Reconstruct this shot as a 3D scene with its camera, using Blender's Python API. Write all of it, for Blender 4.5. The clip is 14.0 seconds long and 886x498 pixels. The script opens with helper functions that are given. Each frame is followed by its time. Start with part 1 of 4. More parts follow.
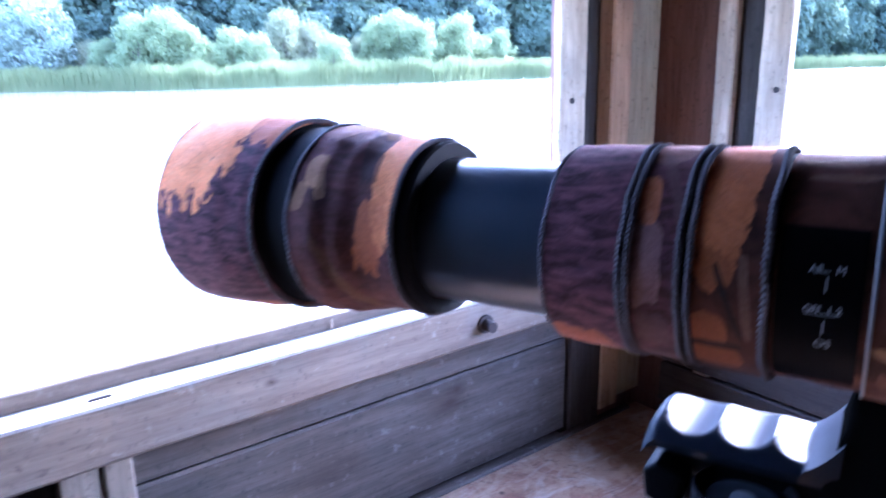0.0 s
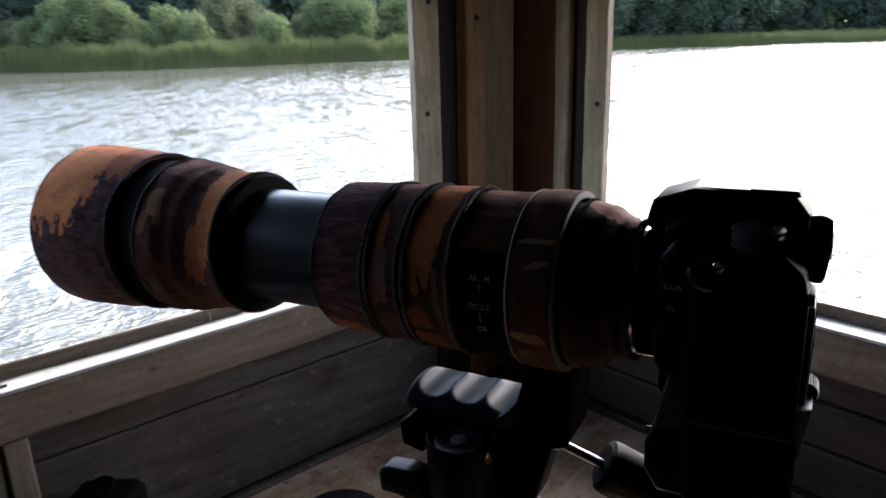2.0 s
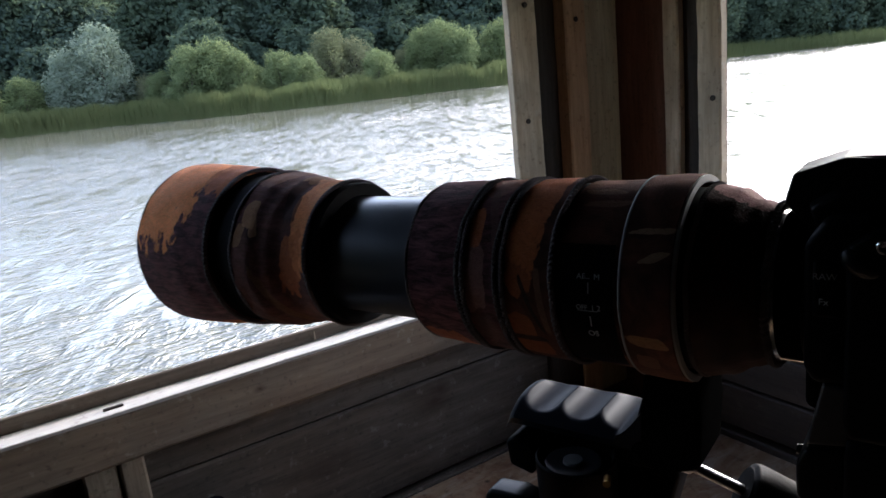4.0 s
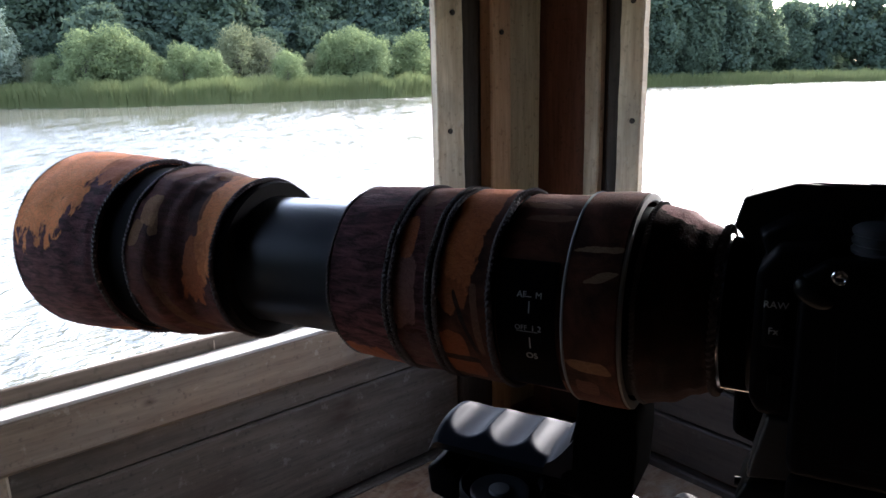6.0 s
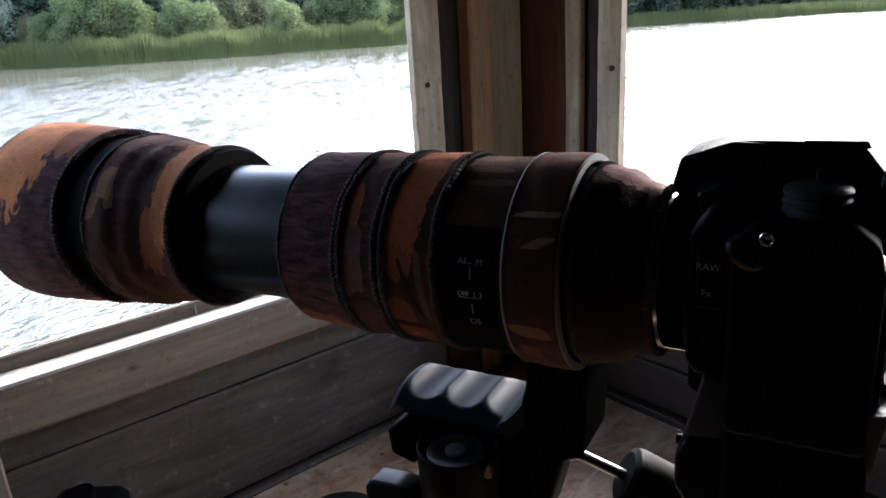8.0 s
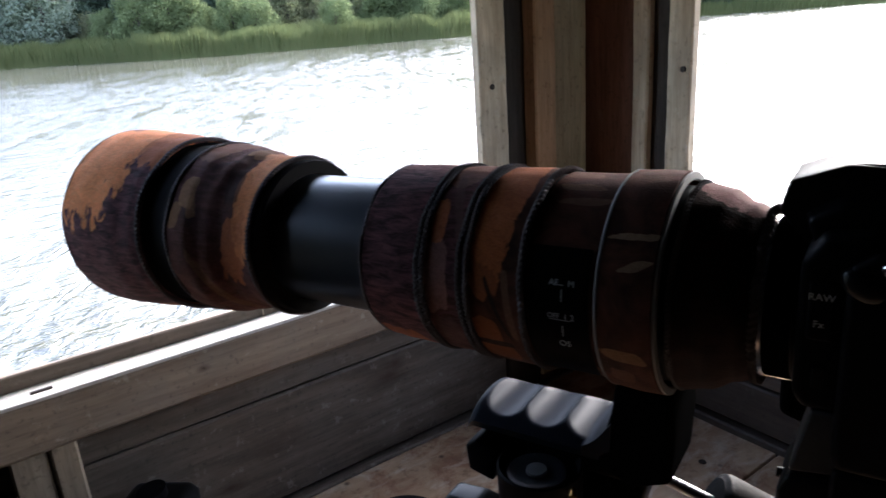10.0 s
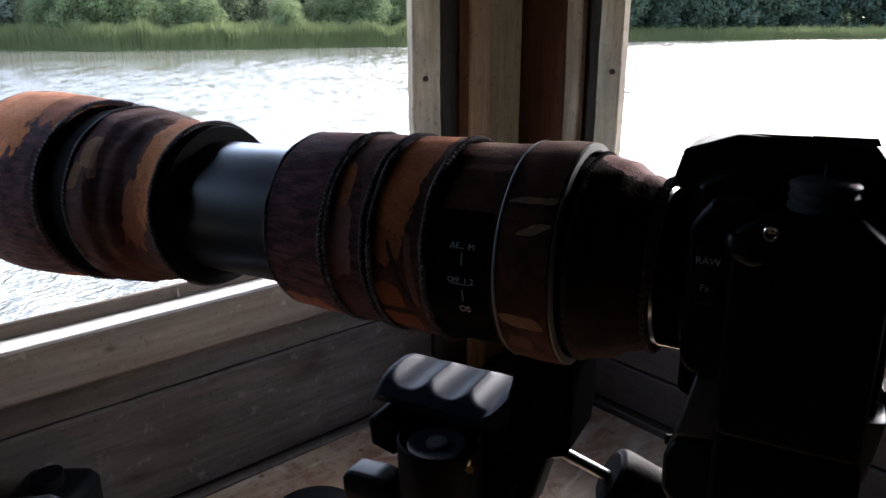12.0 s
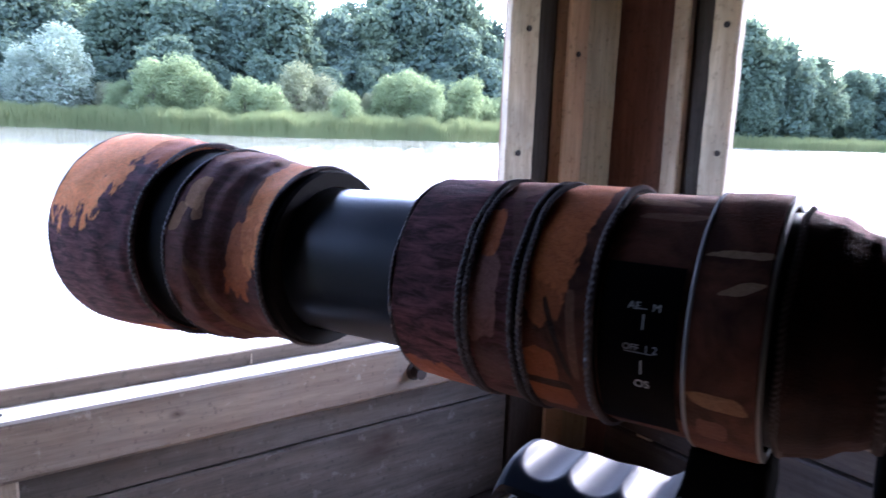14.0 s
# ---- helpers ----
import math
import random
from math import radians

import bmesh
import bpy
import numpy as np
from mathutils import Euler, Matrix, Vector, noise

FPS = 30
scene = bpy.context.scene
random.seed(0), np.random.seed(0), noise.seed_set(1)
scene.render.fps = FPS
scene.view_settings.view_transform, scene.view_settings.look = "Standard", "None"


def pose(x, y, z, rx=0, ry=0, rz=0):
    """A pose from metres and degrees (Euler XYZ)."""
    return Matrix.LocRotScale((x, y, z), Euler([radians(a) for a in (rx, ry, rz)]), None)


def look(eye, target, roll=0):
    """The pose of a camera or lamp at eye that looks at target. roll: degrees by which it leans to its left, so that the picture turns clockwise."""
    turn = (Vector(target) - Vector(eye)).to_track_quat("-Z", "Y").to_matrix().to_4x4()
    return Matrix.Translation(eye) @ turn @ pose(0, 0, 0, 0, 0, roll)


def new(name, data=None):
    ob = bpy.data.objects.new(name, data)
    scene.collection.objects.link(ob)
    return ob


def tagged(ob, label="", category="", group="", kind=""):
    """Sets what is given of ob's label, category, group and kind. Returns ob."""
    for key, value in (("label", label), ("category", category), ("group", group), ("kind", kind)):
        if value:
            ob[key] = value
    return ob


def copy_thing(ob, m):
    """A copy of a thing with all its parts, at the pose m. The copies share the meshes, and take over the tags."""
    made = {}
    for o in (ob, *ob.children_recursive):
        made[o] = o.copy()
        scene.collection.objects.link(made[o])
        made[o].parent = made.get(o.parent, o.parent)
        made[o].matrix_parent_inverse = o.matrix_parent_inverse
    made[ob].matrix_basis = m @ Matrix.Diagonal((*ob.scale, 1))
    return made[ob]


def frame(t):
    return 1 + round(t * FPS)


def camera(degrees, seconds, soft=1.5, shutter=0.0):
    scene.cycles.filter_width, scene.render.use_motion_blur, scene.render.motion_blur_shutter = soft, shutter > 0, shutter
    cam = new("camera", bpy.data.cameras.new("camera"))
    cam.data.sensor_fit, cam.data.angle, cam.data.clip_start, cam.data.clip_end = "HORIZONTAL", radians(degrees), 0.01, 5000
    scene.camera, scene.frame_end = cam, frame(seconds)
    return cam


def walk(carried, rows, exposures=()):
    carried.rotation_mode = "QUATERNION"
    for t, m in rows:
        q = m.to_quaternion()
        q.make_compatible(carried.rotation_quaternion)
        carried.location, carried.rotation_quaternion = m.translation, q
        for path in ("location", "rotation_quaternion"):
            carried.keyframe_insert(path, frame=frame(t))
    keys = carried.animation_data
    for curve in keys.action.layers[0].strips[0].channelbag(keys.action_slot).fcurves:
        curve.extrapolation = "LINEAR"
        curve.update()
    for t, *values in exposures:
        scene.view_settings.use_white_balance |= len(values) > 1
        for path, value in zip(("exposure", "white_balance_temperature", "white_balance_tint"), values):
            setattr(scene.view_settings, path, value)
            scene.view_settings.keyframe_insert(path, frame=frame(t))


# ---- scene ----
cam = camera(65.2, 14.0, 1.5, 0.25)
PATH = [
    (0.0, (0.1418, -0.0151, 1.2940), (0.9749, 1.1016, 0.9275), -1.3),
    (0.2, (0.2023, 0.0000, 1.3408), (1.0663, 1.0627, 0.8951), -1.8),
    (0.5, (0.2246, 0.0490, 1.3473), (1.1678, 1.0094, 0.8450), -2.7),
    (0.8, (0.2023, 0.0374, 1.3480), (1.3010, 0.8503, 0.8951), -2.2),
    (1.0, (0.1433, -0.0029, 1.3365), (1.2874, 0.7279, 0.8562), 1.1),
    (1.2, (0.1159, -0.0425, 1.3617), (1.2528, 0.6912, 0.8670), -1.2),
    (1.5, (0.1001, -0.0871, 1.3595), (1.1887, 0.7186, 0.8714), -1.7),
    (2.0, (0.1562, -0.1814, 1.3487), (1.0634, 0.8590, 0.9383), -1.6),
    (2.5, (0.1656, -0.2102, 1.3430), (0.9526, 0.9389, 0.9779), -4.5),
    (3.0, (0.1728, -0.2362, 1.2990), (0.9288, 0.9396, 0.9534), -6.0),
    (3.2, (0.1591, -0.2246, 1.3235), (0.8316, 0.9986, 0.9722), -7.0),
    (5.3, (0.2246, -0.1008, 1.3055), (1.1218, 0.9756, 0.9714), -2.8),
    (5.5, (0.2232, -0.1073, 1.3012), (1.1210, 0.9677, 0.9671), -2.2),
    (6.0, (0.1858, -0.1210, 1.3156), (1.0901, 0.9468, 0.9772), -1.4),
    (6.5, (0.1930, -0.1224, 1.3293), (1.0894, 0.9202, 0.9023), -2.7),
    (7.0, (0.1951, -0.1152, 1.3314), (1.1002, 0.9173, 0.8973), -2.8),
    (7.5, (0.2023, -0.1318, 1.3214), (1.1016, 0.8978, 0.8685), -3.2),
    (7.7, (0.2081, -0.1404, 1.3221), (1.0879, 0.9122, 0.8836), -3.2),
    (9.8, (0.2326, -0.1238, 1.3322), (1.0865, 0.9468, 0.8858), -3.9),
    (10.0, (0.2052, -0.1188, 1.3358), (0.9994, 0.9965, 0.8886), -4.0),
    (10.5, (0.1836, -0.1080, 1.3401), (0.9670, 1.0181, 0.9030), -3.3),
    (11.0, (0.2009, -0.1181, 1.3329), (1.0433, 0.9648, 0.8951), -2.5),
    (11.5, (0.2146, -0.1274, 1.3250), (1.1189, 0.9194, 0.9261), 0.3),
    (12.0, (0.2196, -0.1332, 1.3098), (1.1110, 0.9122, 0.8771), -0.3),
    (12.5, (0.2225, -0.1447, 1.3098), (1.0793, 0.9338, 0.8901), -1.3),
    (13.0, (0.2448, -0.1570, 1.2854), (1.1376, 0.9014, 0.8908), 2.1),
    (13.5, (0.1937, -0.1166, 1.2926), (1.1520, 0.9245, 1.0247), 3.5),
    (14.0, (0.2059, -0.0612, 1.2774), (1.0541, 1.0750, 1.0276), 2.1),
]
EXPOSURES = [(0.0, 5.4, 4350, 29), (0.5, 4.15, 5400, 22), (1.0, 3.2, 5750, 14), (1.5, 2.8, 5800, 13), (2.0, 2.6, 5800, 12), (2.5, 2.4, 5800, 12), (3.0, 2.25, 5800, 12), (5.5, 3.0, 5800, 13), (6.5, 3.3, 5800, 14), (7.5, 3.1, 5800, 13), (10.0, 3.1, 5800, 13), (11.0, 2.9, 5800, 13), (11.5, 2.95, 5800, 13), (12.5, 3.2, 5800, 13), (13.0, 3.8, 5600, 15), (13.5, 4.5, 5150, 21), (14.0, 4.35, 5100, 25)]
walk(cam, [(t, look(eye, target, roll)) for t, eye, target, roll in PATH], EXPOSURES)

# ---- world, sun ----
world = bpy.data.worlds.new("sky")
scene.world = world
world.use_nodes = True
wn = world.node_tree
sky = wn.nodes.new("ShaderNodeTexSky")
sky.sky_type, sky.sun_disc = "NISHITA", False
SUN_AZ, SUN_EL = 14.0, 34.0
sky.sun_elevation, sky.sun_rotation = radians(SUN_EL), radians(90 - SUN_AZ)
sky.air_density, sky.dust_density, sky.ozone_density = 1.0, 4.5, 1.5
haze = wn.nodes.new("ShaderNodeMix")
haze.data_type, haze.blend_type = "RGBA", "ADD"
haze.inputs[0].default_value = 1.0
haze.inputs[7].default_value = (1.25, 1.27, 1.30, 1)
wn.links.new(sky.outputs[0], haze.inputs[6])
wn.links.new(haze.outputs[2], wn.nodes["Background"].inputs[0])
wn.nodes["Background"].inputs[1].default_value = 0.15

sun = new("sun", bpy.data.lights.new("sun", "SUN"))
sun.data.energy, sun.data.angle, sun.data.color = 1.5, radians(32), (1.0, 0.97, 0.93)
SUN_DIR = Vector((math.cos(radians(SUN_AZ)) * math.cos(radians(SUN_EL)), math.sin(radians(SUN_AZ)) * math.cos(radians(SUN_EL)), math.sin(radians(SUN_EL))))
sun.matrix_world = look(SUN_DIR * 50, (0, 0, 0))

# ---- materials ----


class Nodes:
    """A short way to write a node material."""

    def __init__(self, name):
        self.mat = bpy.data.materials.new(name)
        self.mat.use_nodes = True
        self.tree = self.mat.node_tree
        self.bsdf = self.tree.nodes["Principled BSDF"]

    def node(self, kind, values=(), **props):
        n = self.tree.nodes.new("ShaderNode" + kind)
        if "operation" in props:
            n.operation = props["operation"]
        if "data_type" in props:
            n.data_type = props["data_type"]
            n.blend_type = props["blend_type"]
        if "wave_type" in props:
            n.wave_type = props["wave_type"]
            n.bands_direction = props["bands_direction"]
        if "feature" in props:
            n.feature = props["feature"]
        for k, v in dict(values).items():
            self.put(n.inputs[k], v)
        return n

    def put(self, socket, v):
        if isinstance(v, bpy.types.NodeSocket):
            self.tree.links.new(v, socket)
        elif hasattr(v, "__len__") and len(v) == 3 and socket.type == "RGBA":
            socket.default_value = (*v, 1)
        else:
            socket.default_value = v

    def coords(self, scale=(1, 1, 1), out="Object"):
        c = self.node("TexCoord")
        m = self.node("Mapping", {"Vector": c.outputs[out], "Scale": scale})
        return m.outputs[0]

    def noise(self, vec, scale, detail=4, rough=0.55, distort=0.0):
        return self.node("TexNoise", {"Vector": vec, "Scale": scale, "Detail": detail, "Roughness": rough, "Distortion": distort}).outputs[0]

    def ramp(self, fac, stops):
        n = self.node("ValToRGB", {"Fac": fac})
        el = n.color_ramp.elements
        while len(el) < len(stops):
            el.new(0.5)
        for e, (p, c) in zip(el, stops):
            e.position = p
            e.color = (*c, 1) if hasattr(c, "__len__") else (c, c, c, 1)
        return n.outputs[0]

    def mix(self, fac, a, b, blend="MIX"):
        n = self.node("Mix", data_type="RGBA", blend_type=blend)
        self.put(n.inputs[0], fac)
        self.put(n.inputs[6], a)
        self.put(n.inputs[7], b)
        return n.outputs[2]

    def math(self, op, a, b=0.0, c=0.0):
        n = self.node("Math", operation=op)
        for s, v in zip(n.inputs, (a, b, c)):
            self.put(s, v)
        return n.outputs[0]

    def xyz(self, vec):
        return self.node("SeparateXYZ", {0: vec}).outputs

    def bump(self, height, strength=0.3, distance=0.002):
        b = self.node("Bump", {"Height": height, "Strength": strength, "Distance": distance})
        self.put(self.bsdf.inputs["Normal"], b.outputs[0])

    def done(self, colour, rough=0.6, metal=0.0, spec=0.5):
        for k, v in (("Base Color", colour), ("Roughness", rough), ("Metallic", metal), ("Specular IOR Level", spec)):
            self.put(self.bsdf.inputs[k], v)
        return self.mat


def timber(name, light, dark, along=0, knots=0.0, weather=0.5, spots=()):
    """Sawn softwood, grain along one axis, with knots and grey weathering."""
    n = Nodes(name)
    rnd = n.node("ObjectInfo").outputs["Random"]
    c = n.node("TexCoord").outputs["Object"]
    sh = n.node("CombineXYZ", {0: n.math("MULTIPLY", rnd, 7.3), 1: n.math("MULTIPLY", rnd, 3.1), 2: n.math("MULTIPLY", rnd, 5.7)}).outputs[0]
    v = n.node("VectorMath", {0: c, 1: sh}, operation="ADD").outputs[0]
    sc = [9.0, 9.0, 9.0]
    sc[along] = 0.8
    g = n.node("Mapping", {"Vector": v, "Scale": sc}).outputs[0]
    warp = n.noise(g, 1.4, 3, 0.5, 0.6)
    rings = n.node("TexWave", {"Vector": g, "Scale": 1.9, "Distortion": 5.0, "Detail": 3.0, "Detail Scale": 1.2}, wave_type="BANDS", bands_direction="DIAGONAL").outputs[1]
    fine = n.noise(n.node("Mapping", {"Vector": v, "Scale": [s * 14 for s in sc]}).outputs[0], 1.0, 3, 0.7)
    col = n.mix(rings, light, [0.62 * a + 0.38 * b for a, b in zip(light, dark)])
    col = n.mix(n.ramp(warp, [(0.35, 0), (0.7, 1)]), col, dark)
    blot = n.noise(v, 9.0, 5, 0.65, 0.4)
    col = n.mix(n.math("MULTIPLY", n.ramp(blot, [(0.45, 0), (0.72, 1)]), weather), col, (0.175, 0.160, 0.135))
    col = n.mix(n.math("MULTIPLY", n.ramp(fine, [(0.38, 0), (0.72, 1)]), 0.55), col, [0.55 * a for a in dark])
    pits = n.noise(v, 130.0, 3, 0.6)
    col = n.mix(n.math("MULTIPLY", n.ramp(pits, [(0.58, 0), (0.70, 1)]), 0.45), col, [0.35 * a for a in dark])
    lichen = n.noise(v, 48.0, 4, 0.7)
    col = n.mix(n.math("MULTIPLY", n.ramp(lichen, [(0.60, 0), (0.68, 1)]), 0.30 * weather), col, (0.55, 0.54, 0.47))
    if knots:
        vo = n.node("TexVoronoi", {"Vector": n.node("Mapping", {"Vector": v, "Scale": [3.2 if i == along else 7.5 for i in range(3)]}).outputs[0], "Scale": 1.0}).outputs[0]
        col = n.mix(n.ramp(vo, [(0.0, 1), (0.15, 0.8), (0.27, 0)]), col, (0.05, 0.032, 0.02))
    for place, size in spots:
        stretch = [0.0, 0.0, 0.0]
        for i in range(3):
            stretch[i] = (0.55 if i == along else 1.0) / size
        gap = n.node("VectorMath", {0: n.node("VectorMath", {0: c, 1: place}, operation="SUBTRACT").outputs[0], 1: stretch}, operation="MULTIPLY").outputs[0]
        far = n.node("VectorMath", {0: gap}, operation="LENGTH").outputs["Value"]
        far = n.math("ADD", far, n.math("MULTIPLY", n.math("SUBTRACT", blot, 0.5), 0.9))
        col = n.mix(n.ramp(far, [(0.12, 0.95), (0.34, 0.55), (1.0, 0.0)]), col, (0.038, 0.022, 0.013))
    n.bump(n.math("ADD", n.math("MULTIPLY", fine, 0.7), n.math("MULTIPLY", rings, 0.25)), 0.5, 0.0018)
    return n.done(col, n.ramp(fine, [(0.2, 0.55), (0.8, 0.85)]), 0, 0.35)


WOOD_X = timber("timber_along_x", (0.315, 0.250, 0.182), (0.150, 0.108, 0.073), 0, 0.0, 0.6, (((0.385, 0.605, 0.990), 0.006),))
WOOD_Y = timber("timber_along_y", (0.27, 0.212, 0.155), (0.125, 0.090, 0.062), 1, 0.0, 0.5)
WOOD_Z = timber("timber_upright", (0.60, 0.50, 0.36), (0.36, 0.27, 0.175), 2, 0.0, 0.55)
# boards below sill height: colours darkened to hold the shade there
SHADED_BOARD_X = timber("shaded_board_along_x", (0.112, 0.089, 0.066), (0.052, 0.039, 0.028), 0, 1.0, 0.35, (((0.644, 0.648, 0.867), 0.022), ((0.655, 0.648, 0.882), 0.012), ((0.40, 0.648, 0.80), 0.016)))
SHADED_BOARD_Y = timber("shaded_board_along_y", (0.058, 0.042, 0.030), (0.030, 0.021, 0.015), 1, 1.0, 0.12)
STUD = timber("shaded_stud", (0.33, 0.27, 0.19), (0.18, 0.135, 0.09), 2, 0.0, 0.4)
# near-black boards: shade in gaps, and little bounce from unseen walls
SHADE_BOARDING = timber("shade_dark_boarding", (0.050, 0.036, 0.026), (0.022, 0.016, 0.012), 2, 0.0, 0.05)
STAINED = timber("stained_boarding", (0.20, 0.098, 0.062), (0.105, 0.048, 0.031), 2, 0.0, 0.1)
PINE = timber("pine_stud", (0.58, 0.40, 0.235), (0.36, 0.215, 0.115), 2, 0.0, 0.1)


def plywood():
    n = Nodes("worn_plywood")
    v = n.coords()
    g = n.noise(n.coords((5, 20, 20)), 1.5, 5, 0.65, 0.8)
    f = n.noise(n.coords((30, 150, 150)), 1.0, 4, 0.7)
    col = n.mix(n.ramp(g, [(0.3, 0), (0.75, 1)]), (0.46, 0.33, 0.21), (0.26, 0.155, 0.088))
    stain = n.noise(v, 17, 6, 0.7, 0.9)
    col = n.mix(n.ramp(stain, [(0.47, 0), (0.66, 0.7)]), col, (0.20, 0.080, 0.042))
    mould = n.noise(v, 55, 4, 0.7, 0.4)
    col = n.mix(n.ramp(mould, [(0.52, 0), (0.68, 0.55)]), col, (0.10, 0.055, 0.032))
    pale = n.noise(n.coords((6, 14, 6)), 2.0, 5, 0.7, 0.8)
    col = n.mix(n.ramp(pale, [(0.50, 0), (0.66, 0.65)]), col, (0.56, 0.48, 0.38))
    dots = n.node("TexVoronoi", {"Vector": v, "Scale": 16.0}).outputs[0]
    col = n.mix(n.ramp(dots, [(0.02, 1), (0.09, 0)]), col, (0.05, 0.025, 0.015))
    n.bump(n.math("ADD", f, g), 0.5, 0.001)
    return n.done(col, n.ramp(f, [(0.2, 0.45), (0.8, 0.75)]), 0, 0.4)


PLY = plywood()


def plain(name, colour, rough, metal=0.0, spec=0.5, grain=600.0, relief=0.12, wear=0.15):
    """Moulded or painted surface with a fine grain and slight uneven gloss."""
    n = Nodes(name)
    v = n.coords()
    fine = n.noise(v, grain, 2, 0.5)
    big = n.noise(v, 28.0, 4, 0.6)
    col = n.mix(n.math("MULTIPLY", big, wear), colour, [min(1, c * 2.2 + 0.01) for c in colour])
    n.bump(fine, relief, 0.0004)
    return n.done(col, n.ramp(big, [(0.3, max(0.02, rough - 0.025)), (0.75, min(1, rough + 0.03))]), metal, spec)


BLACK = plain("black_plastic", (0.003, 0.003, 0.004), 0.50, 0, 0.045, 600, 0.12, 0.05)
BLACK_SATIN = plain("black_satin_paint", (0.003, 0.0035, 0.004), 0.36, 0, 0.13, 900, 0.06, 0.05)
GRIP = plain("grained_rubber", (0.018, 0.018, 0.019), 0.36, 0, 0.6, 330, 1.0, 0.1)
DEAD_BLACK = plain("dead_black_paint", (0.003, 0.003, 0.003), 0.9, 0, 0.0, 600, 0.1, 0.05)
TUBE = plain("black_anodised_tube", (0.012, 0.017, 0.025), 0.30, 0, 0.7, 900, 0.05, 0.1)
FOOT = plain("blue_black_magnesium", (0.011, 0.014, 0.021), 0.44, 0, 0.055, 500, 0.10)
METAL = plain("bright_steel", (0.62, 0.61, 0.59), 0.22, 1.0, 0.5, 300, 0.05)
BRASS = plain("brass", (0.55, 0.36, 0.12), 0.35, 1.0)
FOAM = plain("foam_grip", (0.007, 0.0066, 0.007), 0.62, 0, 0.12, 260, 0.6, 0.1)
WHITE = plain("white_marking", (0.34, 0.34, 0.34), 0.6, 0, 0.3, 300, 0.0)
# weathered grey, made paler to stand for sky glare on the sill top
SKY_BRIGHT = timber("sky_bright_sill_top", (0.72, 0.70, 0.67), (0.42, 0.40, 0.37), 0, 0.0, 0.3)
# olive wood, lightened to stand for the brighter light on this board
GREENISH = timber("light_raised_olive_board", (0.46, 0.385, 0.235), (0.30, 0.235, 0.135), 2, 0.0, 0.1)
# brown darkened for the shaded inner face of the upstand
SHADED_UPSTAND = timber("shaded_brown_upstand", (0.165, 0.128, 0.092), (0.085, 0.062, 0.043), 0, 0.0, 0.3)
GREY_EDGE = plain("grey_cut_neoprene", (0.13, 0.125, 0.12), 0.7)
GLASS = plain("dark_glass", (0.008, 0.009, 0.010), 0.06, 0, 0.9, 50, 0.0, 0.0)
CORD = plain("dark_stitched_cord", (0.060, 0.046, 0.046), 0.7, 0, 0.4, 800, 0.4)
SCREW = plain("rusty_screw", (0.022, 0.014, 0.010), 0.7, 0.2)
LEATHER = plain("soft_black_neoprene", (0.0025, 0.0025, 0.003), 0.8, 0, 0.05, 900, 0.4)
LEVEL = plain("dark_grey_casting", (0.026, 0.029, 0.034), 0.40, 0, 0.30, 500, 0.10)
PLATE = plain("satin_grey_plastic", (0.16, 0.165, 0.17), 0.40, 0, 0.5, 700, 0.08)
STEEL = plain("dull_steel", (0.20, 0.20, 0.21), 0.36, 1.0, 0.5, 300, 0.05)


RUST_A, RUST_B, TAN, PALE = (0.86, 0.300, 0.100), (0.48, 0.145, 0.045), (0.44, 0.235, 0.105), (0.46, 0.31, 0.18)
